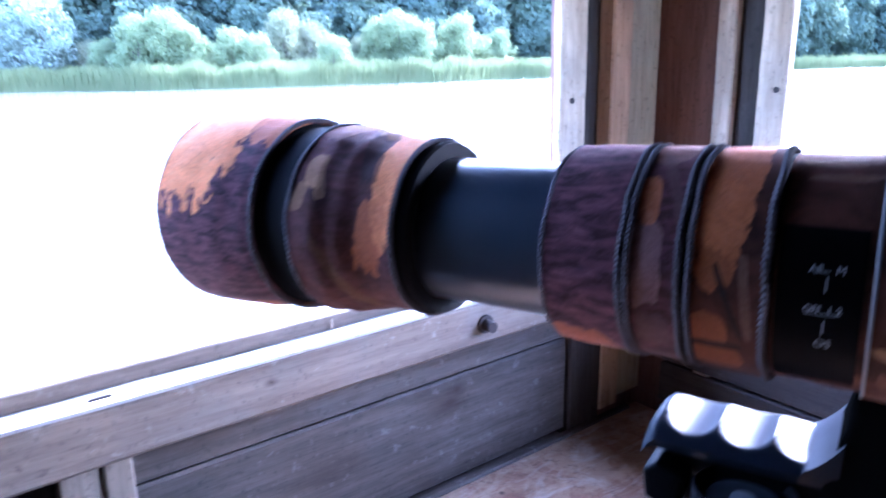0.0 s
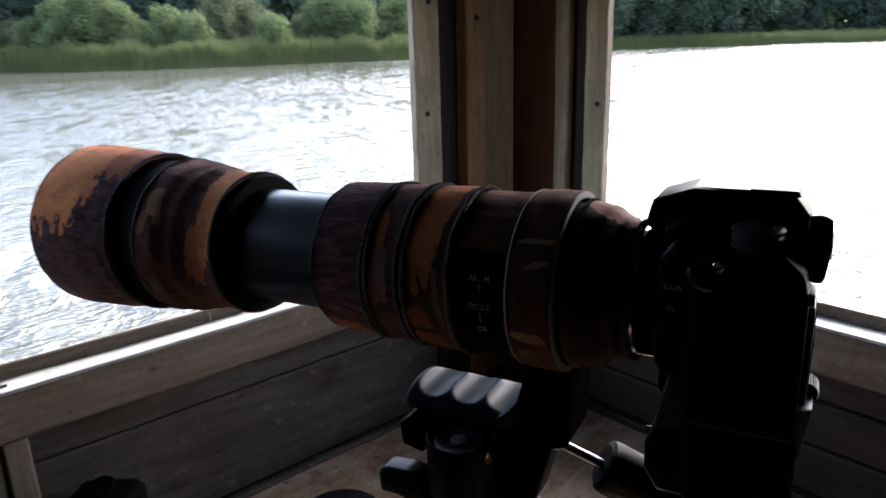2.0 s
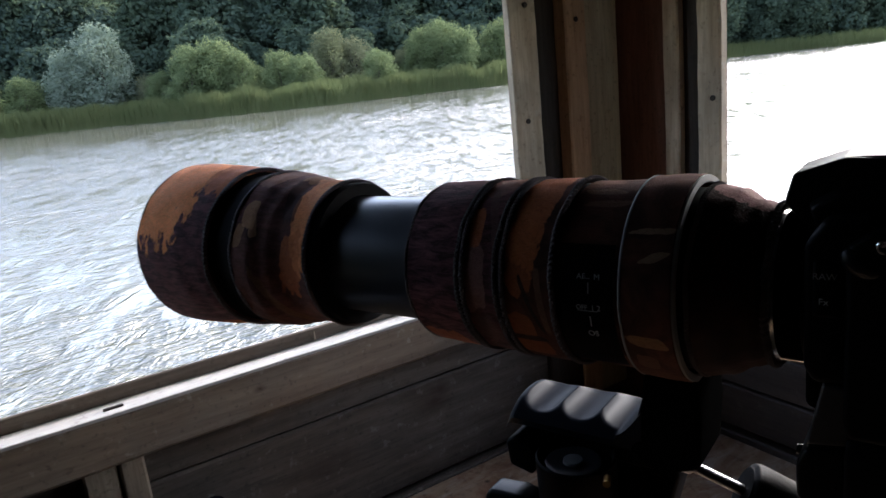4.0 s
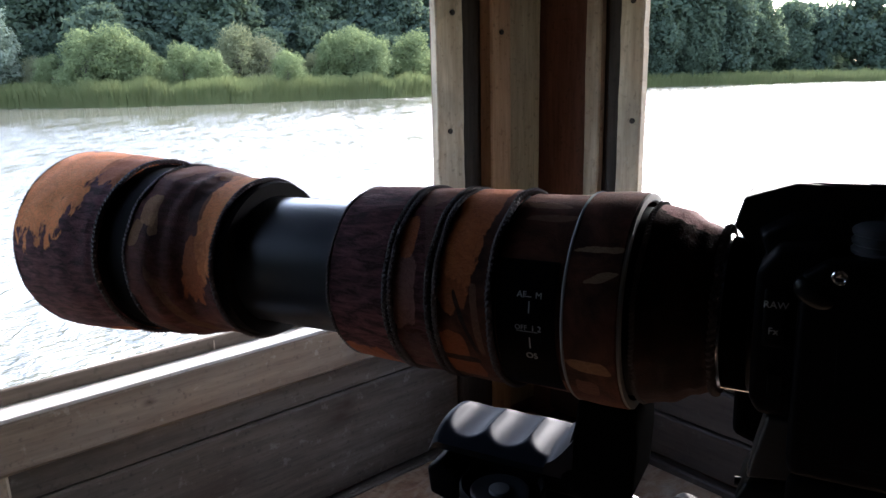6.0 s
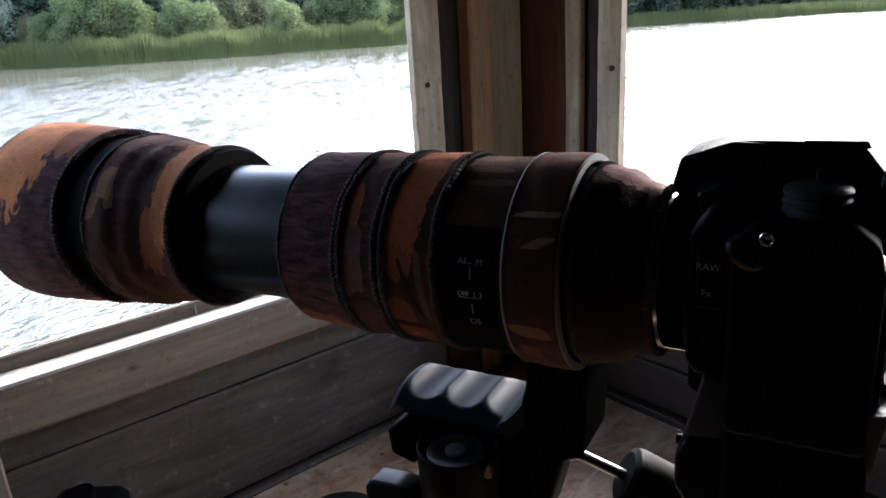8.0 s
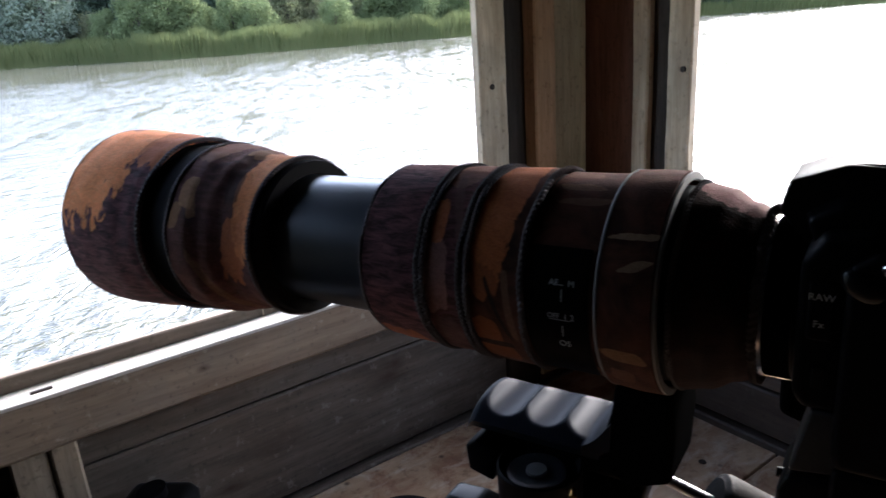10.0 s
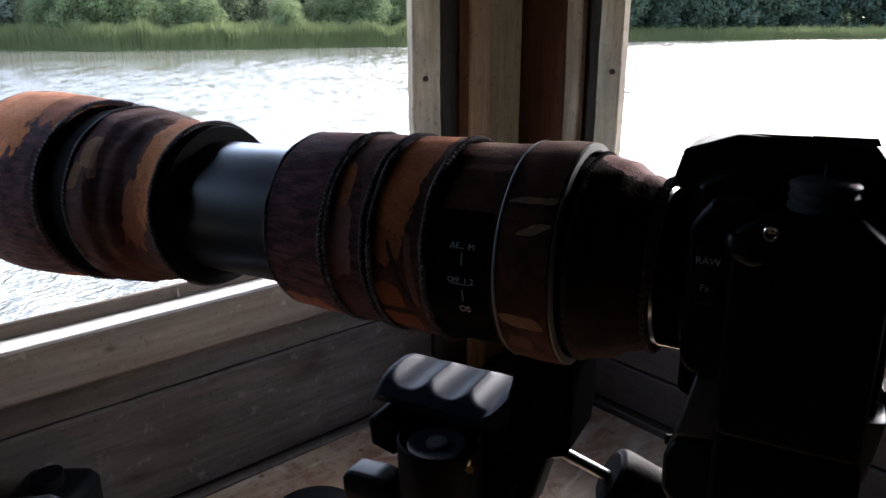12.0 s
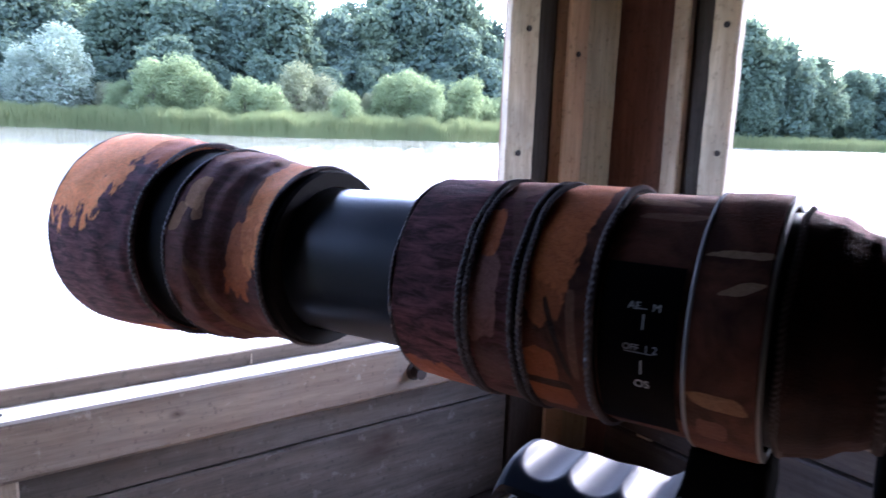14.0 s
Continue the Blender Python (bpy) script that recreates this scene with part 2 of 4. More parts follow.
# printed patches: place along the lens, angle round it, half sizes, lean, colour, strength
PRINTS = {
    "hood": ((0.498, 87, 0.0470, 72, -0.06, RUST_A, 1.0), (0.445, 98, 0.0165, 46, 0.10, RUST_B, 0.85), (0.490, -76, 0.060, 20, 0.0, RUST_B, 0.8), (0.512, 100, 0.006, 10, 0.0, (0.045, 0.02, 0.02), 0.9)),
    "leaf": ((0.330, 62, 0.013, 62, 0.15, RUST_A, 0.85), (0.336, 4, 0.012, 26, -0.2, RUST_B, 0.7), (0.381, 40, 0.0070, 11, 0.12, TAN, 0.62), (0.388, 24, 0.005, 8, -0.2, TAN, 0.5), (0.374, 30, 0.004, 7, 0.3, TAN, 0.5), (0.385, 90, 0.014, 26, 0.0, (0.24, 0.11, 0.065), 0.7),
             (0.352, 74, 0.007, 40, 0.3, (0.040, 0.018, 0.014), 0.8), (0.350, 95, 0.012, 14, 0.0, TAN, 0.4), (0.362, -30, 0.005, 30, 0.4, (0.16, 0.085, 0.04), 0.5)),
    "bark": ((0.205, -58, 0.022, 20, 0.1, RUST_B, 0.5),),
    # rear: pinkish top patch over a base blackened for the underside's shade
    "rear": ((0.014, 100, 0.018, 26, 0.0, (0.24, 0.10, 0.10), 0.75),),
    "dead": ((0.163, 8, 0.0080, 24, 0.0, (0.25, 0.125, 0.105), 0.85), (0.165, 40, 0.0055, 14, 0.10, RUST_B, 0.7), (0.160, 86, 0.010, 22, 0.0, (0.24, 0.11, 0.07), 0.6), (0.153, 44, 0.0030, 32, 0.35, (0.12, 0.06, 0.05), 0.6), (0.160, -28, 0.009, 12, 0.0, (0.10, 0.05, 0.045), 0.7)),
    "rust": ((0.128, 62, 0.013, 50, -0.05, RUST_B, 0.9), (0.132, 20, 0.010, 20, 0.0, RUST_B, 0.6), (0.133, -22, 0.009, 10, 0.0, RUST_B, 0.4), (0.130, -42, 0.012, 10, 0.1, RUST_B, 0.4), (0.116, -6, 0.0022, 22, 0.1, (0.20, 0.10, 0.06), 0.7), (0.124, -6, 0.0016, 22, 0.35, (0.02, 0.012, 0.01), 0.9), (0.131, -32, 0.013, 2.5, 0.0, (0.02, 0.012, 0.01), 0.9)),
    "brown": ((0.050, 40, 0.0115, 2.0, -1.6, PALE, 0.42), (0.047, 26, 0.0048, 3.0, -1.8, PALE, 0.45), (0.054, -20, 0.0120, 3.6, 0.9, TAN, 0.5), (0.055, -36, 0.006, 6, 0.0, (0.14, 0.06, 0.035), 0.7), (0.088, 72, 0.012, 3.0, 1.0, (0.25, 0.14, 0.08), 0.5), (0.082, 60, 0.014, 2.6, -1.2, (0.22, 0.12, 0.07), 0.45), (0.092, 88, 0.010, 4, 0.5, (0.24, 0.13, 0.08), 0.4), (0.080, -44, 0.014, 8, 0.2, (0.20, 0.08, 0.045), 0.6)),
}


def camo(name, kind):
    """Printed camouflage neoprene: bark, dead leaves and rust patches. Lens axis along local x."""
    n = Nodes(name)
    v = n.coords()
    x, y, z = n.xyz(v)
    ang = n.math("MULTIPLY", n.math("ARCTAN2", z, y), 180 / math.pi)
    streak = n.noise(n.coords((60, 230, 230)), 1.0, 5, 0.72, 0.5)
    fuzz = n.noise(v, 900, 2, 0.6)
    blot = n.noise(v, 34, 5, 0.65, 0.8)
    jag = n.noise(n.coords((105, 60, 60)), 1.0, 3, 0.55, 0.3)
    bark = n.mix(n.ramp(streak, [(0.40, 0), (0.64, 1)]), (0.026, 0.010, 0.014), (0.165, 0.062, 0.076))
    brown = n.mix(n.ramp(blot, [(0.35, 0), (0.65, 1)]), (0.027, 0.010, 0.0065), (0.100, 0.035, 0.020))
    if kind in ("hood", "bark"):
        col = n.mix(0.12, bark, brown)
    elif kind == "leaf":
        col = n.mix(0.3, brown, bark)
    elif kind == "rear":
        # near-black base carries the shade on the side and underside
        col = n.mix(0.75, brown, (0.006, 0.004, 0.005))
    elif kind == "dead":
        col = n.mix(0.55, brown, bark)
    else:
        col = brown
    scrawl = n.ramp(n.noise(n.coords((90, 140, 140)), 1.0, 5, 0.75, 2.5), [(0.52, 0), (0.62, 0.38)])
    veins = n.ramp(n.noise(n.coords((55, 80, 80)), 1.0, 4, 0.6, 4.0), [(0.46, 0), (0.50, 0.42), (0.54, 0)])
    for at, deg, ds, dd, lean, colour, much in PRINTS[kind]:
        a = n.math("SUBTRACT", ang, deg)
        e = n.math("SUBTRACT", n.math("SUBTRACT", x, at), n.math("MULTIPLY", a, lean * 0.001))
        e, a = n.math("DIVIDE", e, ds), n.math("DIVIDE", a, dd)
        e, a = n.math("MULTIPLY", e, e), n.math("MULTIPLY", a, a)
        r = n.math("ADD", n.math("MULTIPLY", e, e), n.math("MULTIPLY", a, a))
        r = n.math("ADD", n.math("MULTIPLY", r, 0.5), n.math("MULTIPLY", n.math("SUBTRACT", jag, 0.5), 1.7))
        m = n.math("MULTIPLY", n.ramp(r, [(0.44, 1), (0.56, 0)]), much)
        tone = n.mix(n.ramp(blot, [(0.38, 0), (0.66, 1)]), colour, [0.70 * q for q in colour])
        tone = n.mix(scrawl, tone, [min(0.8, 1.25 * q + 0.03) for q in colour])
        tone = n.mix(veins, tone, [0.30 * q for q in colour])
        col = n.mix(m, col, tone)
    n.bump(n.math("ADD", fuzz, n.math("MULTIPLY", streak, 0.5)), 0.6, 0.0008)
    m = n.done(col, 0.85, 0, 0.15)
    n.bsdf.inputs["Sheen Weight"].default_value = 0.10
    n.bsdf.inputs["Sheen Roughness"].default_value = 0.35
    n.put(n.bsdf.inputs["Sheen Tint"], (1.0, 0.50, 0.36))
    return m


CAMO_HOOD, CAMO_LEAF, CAMO_BARK, CAMO_DEAD, CAMO_RUST, CAMO_BROWN, CAMO_REAR_SHADED = (camo("camouflage_" + k, k) for k in ("hood", "leaf", "bark", "dead", "rust", "brown", "rear"))


def foliage(name, a, b, thin=0.35):
    n = Nodes(name)
    isl = n.node("NewGeometry").outputs["Random Per Island"]
    big = n.noise(n.coords((1, 1, 1)), 0.35, 3, 0.6)
    rnd = n.node("ObjectInfo").outputs["Random"]
    f = n.math("ADD", n.math("MULTIPLY", isl, 0.25), n.math("MULTIPLY", big, 0.75))
    col = n.mix(f, a, b)
    col = n.mix(n.math("MULTIPLY", rnd, 0.3), col, (0.09, 0.11, 0.04))
    m = n.done(col, 0.9, 0, 0.04)
    tr = n.node("BsdfTranslucent", {"Color": n.mix(0.4, col, (0.14, 0.18, 0.08))})
    mx = n.node("MixShader", {0: thin, 1: n.bsdf.outputs[0], 2: tr.outputs[0]})
    n.tree.links.new(mx.outputs[0], n.tree.nodes["Material Output"].inputs[0])
    return m


# dark green with a bluish tint for the haze of distance
LEAF_DARK = foliage("hazed_woodland_leaves", (0.048, 0.072, 0.060), (0.070, 0.098, 0.074), 0.5)
LEAF_BUSH = foliage("bush_leaves", (0.105, 0.138, 0.062), (0.180, 0.212, 0.104), 0.5)
LEAF_OSIER = foliage("olive_brown_leaves", (0.120, 0.128, 0.075), (0.180, 0.182, 0.110), 0.5)
LEAF_WILLOW = foliage("willow_leaves", (0.17, 0.21, 0.16), (0.29, 0.34, 0.27), 0.5)
REED = foliage("reed_blades", (0.080, 0.104, 0.038), (0.160, 0.160, 0.072), 0.45)
BARKWOOD = plain("tree_bark", (0.06, 0.05, 0.04), 0.9, 0, 0.2, 30, 0.6)


def ground_mat():
    n = Nodes("rough_grass_bank")
    v = n.coords()
    a = n.noise(v, 0.4, 5, 0.6)
    b = n.noise(v, 9.0, 4, 0.7)
    col = n.mix(n.ramp(a, [(0.3, 0), (0.7, 1)]), (0.055, 0.085, 0.025), (0.13, 0.15, 0.05))
    col = n.mix(n.math("MULTIPLY", b, 0.5), col, (0.06, 0.05, 0.03))
    n.bump(b, 0.6, 0.05)
    return n.done(col, 0.9, 0, 0.2)


def water_mat():
    n = Nodes("rippled_lake_water")
    c = n.coords((1, 1, 1))
    turn = n.node("Mapping", {"Vector": c, "Rotation": (0, 0, radians(35)), "Scale": (1.0, 2.2, 1.0)}).outputs[0]
    w1 = n.noise(turn, 7.0, 3, 0.6, 0.5)
    w2 = n.noise(turn, 2.0, 4, 0.6, 0.4)
    w3 = n.noise(n.node("Mapping", {"Vector": c, "Rotation": (0, 0, radians(20))}).outputs[0], 0.6, 3, 0.55, 0.4)
    patch = n.noise(n.coords((0.07, 0.07, 1)), 1.0, 4, 0.6)
    gust = n.ramp(patch, [(0.36, 0.3), (0.60, 1)])
    # cat's paws: short lanes of calm between the ripples, drawn out along the wind
    wind = n.node("Mapping", {"Vector": c, "Rotation": (0, 0, radians(-52))}).outputs[0]
    lanes = n.noise(n.node("Mapping", {"Vector": wind, "Scale": (0.22, 1.3, 1.0)}).outputs[0], 1.0, 3, 0.6, 0.3)
    x, y, z = n.xyz(c)
    open_water = n.ramp(n.math("MULTIPLY", n.math("SQRT", n.math("ADD", n.math("MULTIPLY", x, x), n.math("MULTIPLY", y, y))), 0.01), [(0.17, 0), (0.40, 0.9)])
    calm = n.math("MULTIPLY", n.math("SUBTRACT", 1.0, n.ramp(lanes, [(0.41, 0.12), (0.53, 1.0)])), open_water)
    gust = n.math("MULTIPLY", gust, n.math("SUBTRACT", 1.0, calm))
    # sheltered water before the reed bank
    lee = n.math("MULTIPLY", n.ramp(n.math("MULTIPLY", y, 0.01), [(0.20, 0), (0.45, 1)]), n.ramp(n.math("MULTIPLY", n.math("SUBTRACT", y, x), 0.01), [(0.0, 0), (0.25, 1)]))
    h = n.math("ADD", w1, n.math("ADD", n.math("MULTIPLY", w2, 3.0), n.math("MULTIPLY", w3, 4.0)))
    h = n.math("SUBTRACT", h, 4.0)
    h = n.math("MULTIPLY", h, n.math("MULTIPLY", gust, n.math("SUBTRACT", 1.0, n.math("MULTIPLY", lee, 0.8))))
    # short flecks of ruffled and smooth water
    fleck = n.noise(n.node("Mapping", {"Vector": n.node("Mapping", {"Vector": c, "Rotation": (0, 0, radians(-62))}).outputs[0], "Scale": (0.75, 3.0, 1.0)}).outputs[0], 1.0, 4, 0.68, 0.5)
    h = n.math("MULTIPLY", h, n.ramp(fleck, [(0.42, 0.10), (0.56, 1.0)]))
    n.bump(h, 1.0, 0.085)
    m = n.done((0.118, 0.115, 0.090), 0.06, 0, 1.0)
    n.bsdf.inputs["IOR"].default_value = 1.55
    return m


GROUND, WATER = ground_mat(), water_mat()

# ---- mesh helpers ----


def part(name, bm, material, parent, label="", smooth=False):
    me = bpy.data.meshes.new(name)
    bmesh.ops.recalc_face_normals(bm, faces=bm.faces[:])
    if smooth:
        for f in bm.faces:
            f.smooth = True
    bm.to_mesh(me)
    bm.free()
    me.materials.append(material)
    if smooth:
        me.set_sharp_from_angle(angle=radians(40))
    ob = new(name, me)
    if parent:
        ob.parent = parent
    return tagged(ob, label)


def thing(name, label, category, m=None, group=""):
    ob = new(name)
    ob.empty_display_size = 0.05
    if m is not None:
        ob.matrix_world = m
    return tagged(ob, label, category, group)


def box(x0, x1, y0, y1, z0, z1, bevel=0.0, bm=None):
    own = bm is None
    bm = bm or bmesh.new()
    r = bmesh.ops.create_cube(bm, size=1)
    for v in r["verts"]:
        v.co = Vector((x0 + (v.co.x + 0.5) * (x1 - x0), y0 + (v.co.y + 0.5) * (y1 - y0), z0 + (v.co.z + 0.5) * (z1 - z0)))
    if bevel and own:
        bmesh.ops.bevel(bm, geom=bm.edges[:], offset=bevel, segments=2, profile=0.7, affect="EDGES")
    return bm


def plank(x0, x1, y0, y1, z0, z1, along, seed, n=24, wob=0.0012, bevel=0.0025):
    """A sawn length of timber with slightly uneven edges."""
    bm = box(x0, x1, y0, y1, z0, z1)
    edges = [e for e in bm.edges if abs((e.verts[0].co - e.verts[1].co)[along]) > 1e-6]
    bmesh.ops.subdivide_edges(bm, edges=edges, cuts=n, use_grid_fill=True)
    lo, hi = min(v.co[along] for v in bm.verts) + 1e-5, max(v.co[along] for v in bm.verts) - 1e-5
    long_edges = [e for e in bm.edges if abs((e.verts[0].co - e.verts[1].co)[along]) > 1e-6]
    bmesh.ops.bevel(bm, geom=long_edges, offset=bevel, segments=1, affect="EDGES")
    for v in bm.verts:
        if lo < v.co[along] < hi:
            for a in range(3):
                if a != along:
                    v.co[a] += wob * noise.noise(Vector((v.co.x * 9 + seed, v.co.y * 31 + seed * 2.3, v.co.z * 31 + a * 7.7)))
    return bm


def lathe(profile, segs=96, wob=0.0, seed=0.0, fr=3.0, cap0=False, cap1=False):
    """A body turned round the local x axis from (x, radius) pairs, with an uneven surface where wob is given."""
    bm = bmesh.new()
    rings = []
    for s, r in profile:
        ring = []
        for i in range(segs):
            a = 2 * math.pi * i / segs
            d = Vector((0, math.cos(a), math.sin(a)))
            rr = r + wob * (noise.noise(Vector((s * 22 + seed, d.y * fr, d.z * fr + seed))) + 0.5 * noise.noise(Vector((s * 60, d.y * 3 * fr + seed, d.z * 3 * fr))))
            ring.append(bm.verts.new((s, rr * d.y, rr * d.z)))
        rings.append(ring)
    for a, b in zip(rings, rings[1:]):
        for i in range(segs):
            bm.faces.new((a[i], a[(i + 1) % segs], b[(i + 1) % segs], b[i]))
    if cap0:
        bm.faces.new(rings[0])
    if cap1:
        bm.faces.new(rings[-1])
    return bm


def fine_profile(points, n=8):
    """Points of a profile joined by smooth steps."""
    out = []
    for (s0, r0), (s1, r1) in zip(points, points[1:]):
        out += [(s0 + (s1 - s0) * k / n, r0 + (r1 - r0) * (3 * (k / n) ** 2 - 2 * (k / n) ** 3)) for k in range(n)]
    return out + [points[-1]]


def cord(s, r, thick=0.0022, strands=150, lean=0.0):
    """A twisted cord or stitched edge round the lens at s."""
    strands = int(strands * 0.85)
    bm = bmesh.new()
    N, M = strands * 6, 8
    rings = []
    for i in range(N):
        a = 2 * math.pi * i / N
        ring = []
        for j in range(M):
            b = 2 * math.pi * j / M
            t = 0.74 * thick * (1 + 0.26 * math.cos(strands * a + 2 * b))
            rr = r + t * math.cos(b)
            ring.append(bm.verts.new((s + t * math.sin(b) + lean * math.cos(a) + 0.0012 * noise.noise((3 * math.cos(a), 3 * math.sin(a), s * 50)), rr * math.cos(a), rr * math.sin(a))))
        rings.append(ring)
    for i in range(N):
        for j in range(M):
            bm.faces.new((rings[i][j], rings[(i + 1) % N][j], rings[(i + 1) % N][(j + 1) % M], rings[i][(j + 1) % M]))
    return bm


def rod(a, b, r0, r1=None, segs=20, bm=None):
    """A round bar from a to b."""
    bm = bm or bmesh.new()
    a, b = Vector(a), Vector(b)
    m = Matrix.Translation((a + b) / 2) @ (b - a).to_track_quat("Z", "Y").to_matrix().to_4x4()
    bmesh.ops.create_cone(bm, cap_ends=True, segments=segs, radius1=r0, radius2=r0 if r1 is None else r1, depth=(b - a).length, matrix=m)
    return bm


def side_block(outline, l0, l1, bevel=0.003, taper=1.0, segs=3):
    """An outline in the local x-z plane drawn out across y from l0 to l1, with rounded edges."""
    bm = bmesh.new()
    cx = sum(p[0] for p in outline) / len(outline)
    cz = sum(p[1] for p in outline) / len(outline)
    va = [bm.verts.new((x, l0, z)) for x, z in outline]
    vb = [bm.verts.new((cx + (x - cx) * taper, l1, cz + (z - cz) * taper)) for x, z in outline]
    n = len(outline)
    bm.faces.new(va)
    bm.faces.new(vb[::-1])
    for i in range(n):
        bm.faces.new((va[i], vb[i], vb[(i + 1) % n], va[(i + 1) % n]))
    bmesh.ops.recalc_face_normals(bm, faces=bm.faces[:])
    if bevel:
        bmesh.ops.bevel(bm, geom=bm.edges[:], offset=bevel, segments=segs, profile=0.6, affect="EDGES", clamp_overlap=True)
    return bm


def lettering(text, size, m, parent, material=None):
    cu = bpy.data.curves.new("lettering", "FONT")
    cu.body, cu.size, cu.extrude, cu.align_x, cu.align_y = text, size, 0.00012, "CENTER", "CENTER"
    cu.materials.append(material or WHITE)
    ob = new("lettering", cu)
    ob.parent = parent
    ob.matrix_parent_inverse = Matrix()
    ob.matrix_basis = m
    return ob

# ---- the hide: floor, walls, roof ----
FLOOR_Z, SHELF_Z, SILL_Z, HEAD_Z, ROOF_Z = 0.0, 0.744, 1.013, 1.48, 2.15
WX0, WX1, WY0, WY1 = -1.6, 1.030, -1.9, 0.648


def structure(name, bm, material, label):
    return tagged(part(name, bm, material, None), label, "", "", "structure")


# unseen room shell: roof holds off sun, near-black surfaces cut bounced light
structure("floor", box(WX0 - 0.1, WX1 + 0.1, WY0 - 0.1, WY1 + 0.1, -0.06, FLOOR_Z), SHADE_BOARDING, "dark boarded floor of the hide")
structure("ceiling", box(WX0 - 0.4, WX1 + 0.45, WY0 - 0.3, WY1 + 0.45, ROOF_Z, ROOF_Z + 0.06), SHADE_BOARDING, "unseen dark boarded roof, eaves added to block the sun")
structure("wall_west", box(WX0 - 0.06, WX0, WY0, WY1, 0, ROOF_Z), SHADE_BOARDING, "unseen board wall behind the viewer, near black against bounced light")
structure("wall_south", box(WX0 - 0.06, WX1 + 0.06, WY0 - 0.06, WY0, 0, ROOF_Z), SHADE_BOARDING, "unseen board wall behind the viewer, near black against bounced light")

# north wall: boards below the opening, unseen header and panel added to block light
north = structure("wall_north", box(WX0 - 0.06, WX1 + 0.06, WY1 + 0.022, WY1 + 0.05, 0, SILL_Z - 0.03), STAINED, "outer boarding of the hide below the window")
part("header", box(WX0 - 0.06, WX1 + 0.06, WY1, WY1 + 0.05, HEAD_Z, ROOF_Z), SHADE_BOARDING, north)
part("panel", box(WX0, -0.06, WY1 + 0.001, WY1 + 0.05, SILL_Z + 0.018, HEAD_Z), SHADE_BOARDING, north)
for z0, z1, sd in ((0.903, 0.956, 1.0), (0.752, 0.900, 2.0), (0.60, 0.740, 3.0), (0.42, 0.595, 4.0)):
    part("board", plank(WX0, 0.86, WY1, WY1 + 0.020, z0, z1, 0, sd), SHADED_BOARD_X, north)
east = structure("wall_east", box(WX1 + 0.022, WX1 + 0.05, WY0, WY1 + 0.05, 0, SILL_Z - 0.03), STAINED, "outer boarding of the hide below the side window")
# unseen header and panel narrow the side window to cut its light
part("header", box(WX1, WX1 + 0.05, WY0, WY1, HEAD_Z, ROOF_Z), SHADE_BOARDING, east)
part("panel", box(WX1 + 0.001, WX1 + 0.05, WY0, -0.20, SILL_Z + 0.018, HEAD_Z), SHADE_BOARDING, east)
# east boards, darker still for the shade under lens and sill
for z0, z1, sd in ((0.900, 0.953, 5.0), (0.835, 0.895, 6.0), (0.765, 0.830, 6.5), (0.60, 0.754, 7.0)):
    part("board", plank(WX1, WX1 + 0.020, WY0, 0.60, z0, z1, 1, sd), SHADED_BOARD_Y, east)

# sills: a thick rail with a thin outer upstand
sill_n = structure("window_sill", plank(WX0, 1.00, 0.605, 0.700, 0.956, SILL_Z, 0, 11.0, 60, 0.0022, 0.004), WOOD_X, "rough sawn timber sill, weathered grey and paled for skylight on top")
part("upstand", plank(WX0, 1.00, 0.6405, 0.6450, SILL_Z - 0.01, SILL_Z + 0.0185, 0, 12.0, 60, 0.0012, 0.0015), SHADED_UPSTAND, sill_n)
# thin slab whose pale colour gives the sky-lit strip
part("silvered_top", plank(WX0, 1.00, 0.6065, 0.6400, SILL_Z - 0.002, SILL_Z + 0.0022, 0, 15.0, 60, 0.0008, 0.0008), SKY_BRIGHT, sill_n, "weathered grey strip, paled for the sky's glare on it")
sill_e = structure("window_sill", plank(0.986, 1.080, WY0, 0.60, 0.953, SILL_Z, 1, 13.0, 60, 0.0022, 0.004), WOOD_Y, "rough sawn timber sill, weathered grey and paled for skylight on top")
part("upstand", plank(1.0235, 1.0280, WY0, 0.60, SILL_Z - 0.01, SILL_Z + 0.0185, 1, 14.0, 60, 0.0012, 0.0015), SHADED_UPSTAND, sill_e)
part("silvered_top", plank(0.9880, 1.0230, WY0, 0.60, SILL_Z - 0.002, SILL_Z + 0.0022, 1, 16.0, 60, 0.0008, 0.0008), SKY_BRIGHT, sill_e, "weathered grey strip, paled for the sky's glare on it")
part("staple", box(0.222, 0.242, 0.6190, 0.6220, SILL_Z + 0.001, SILL_Z + 0.0045), SCREW, sill_n)
part("splinter", rod((0.4735, 0.6390, SILL_Z + 0.001), (0.4730, 0.637, SILL_Z + 0.0150), 0.0012, 0.0004, 6), WOOD_Z, sill_n)

bolt = part("bolt", rod((0.667, 0.606, 0.983), (0.666, 0.588, 0.983), 0.0075, 0.0070, 14), SCREW, sill_n, "rusty bolt end", True)
part("washer", rod((0.667, 0.606, 0.983), (0.667, 0.6025, 0.983), 0.0125, 0.0120, 20), SCREW, bolt, "", True)
# added post; the corner's shade is put into its near-black colour
part("end_post", plank(0.862, 0.932, 0.640, 0.668, 0.0, 0.956, 2, 17.0), SHADE_BOARDING, north, "post in the corner, near black for the shade there")

# corner: jamb strips, studs and stained boarding
# back of the left gap, its shadow given by near-black colour
corner = structure("corner_post", box(0.863, 0.945, 0.666, 0.676, 0.70, ROOF_Z), SHADE_BOARDING, "corner of upright studs and stained boarding, gaps blackened for shade")
part("boarding", box(0.930, 1.072, 0.680, 0.72, 0.70, ROOF_Z), STAINED, corner)
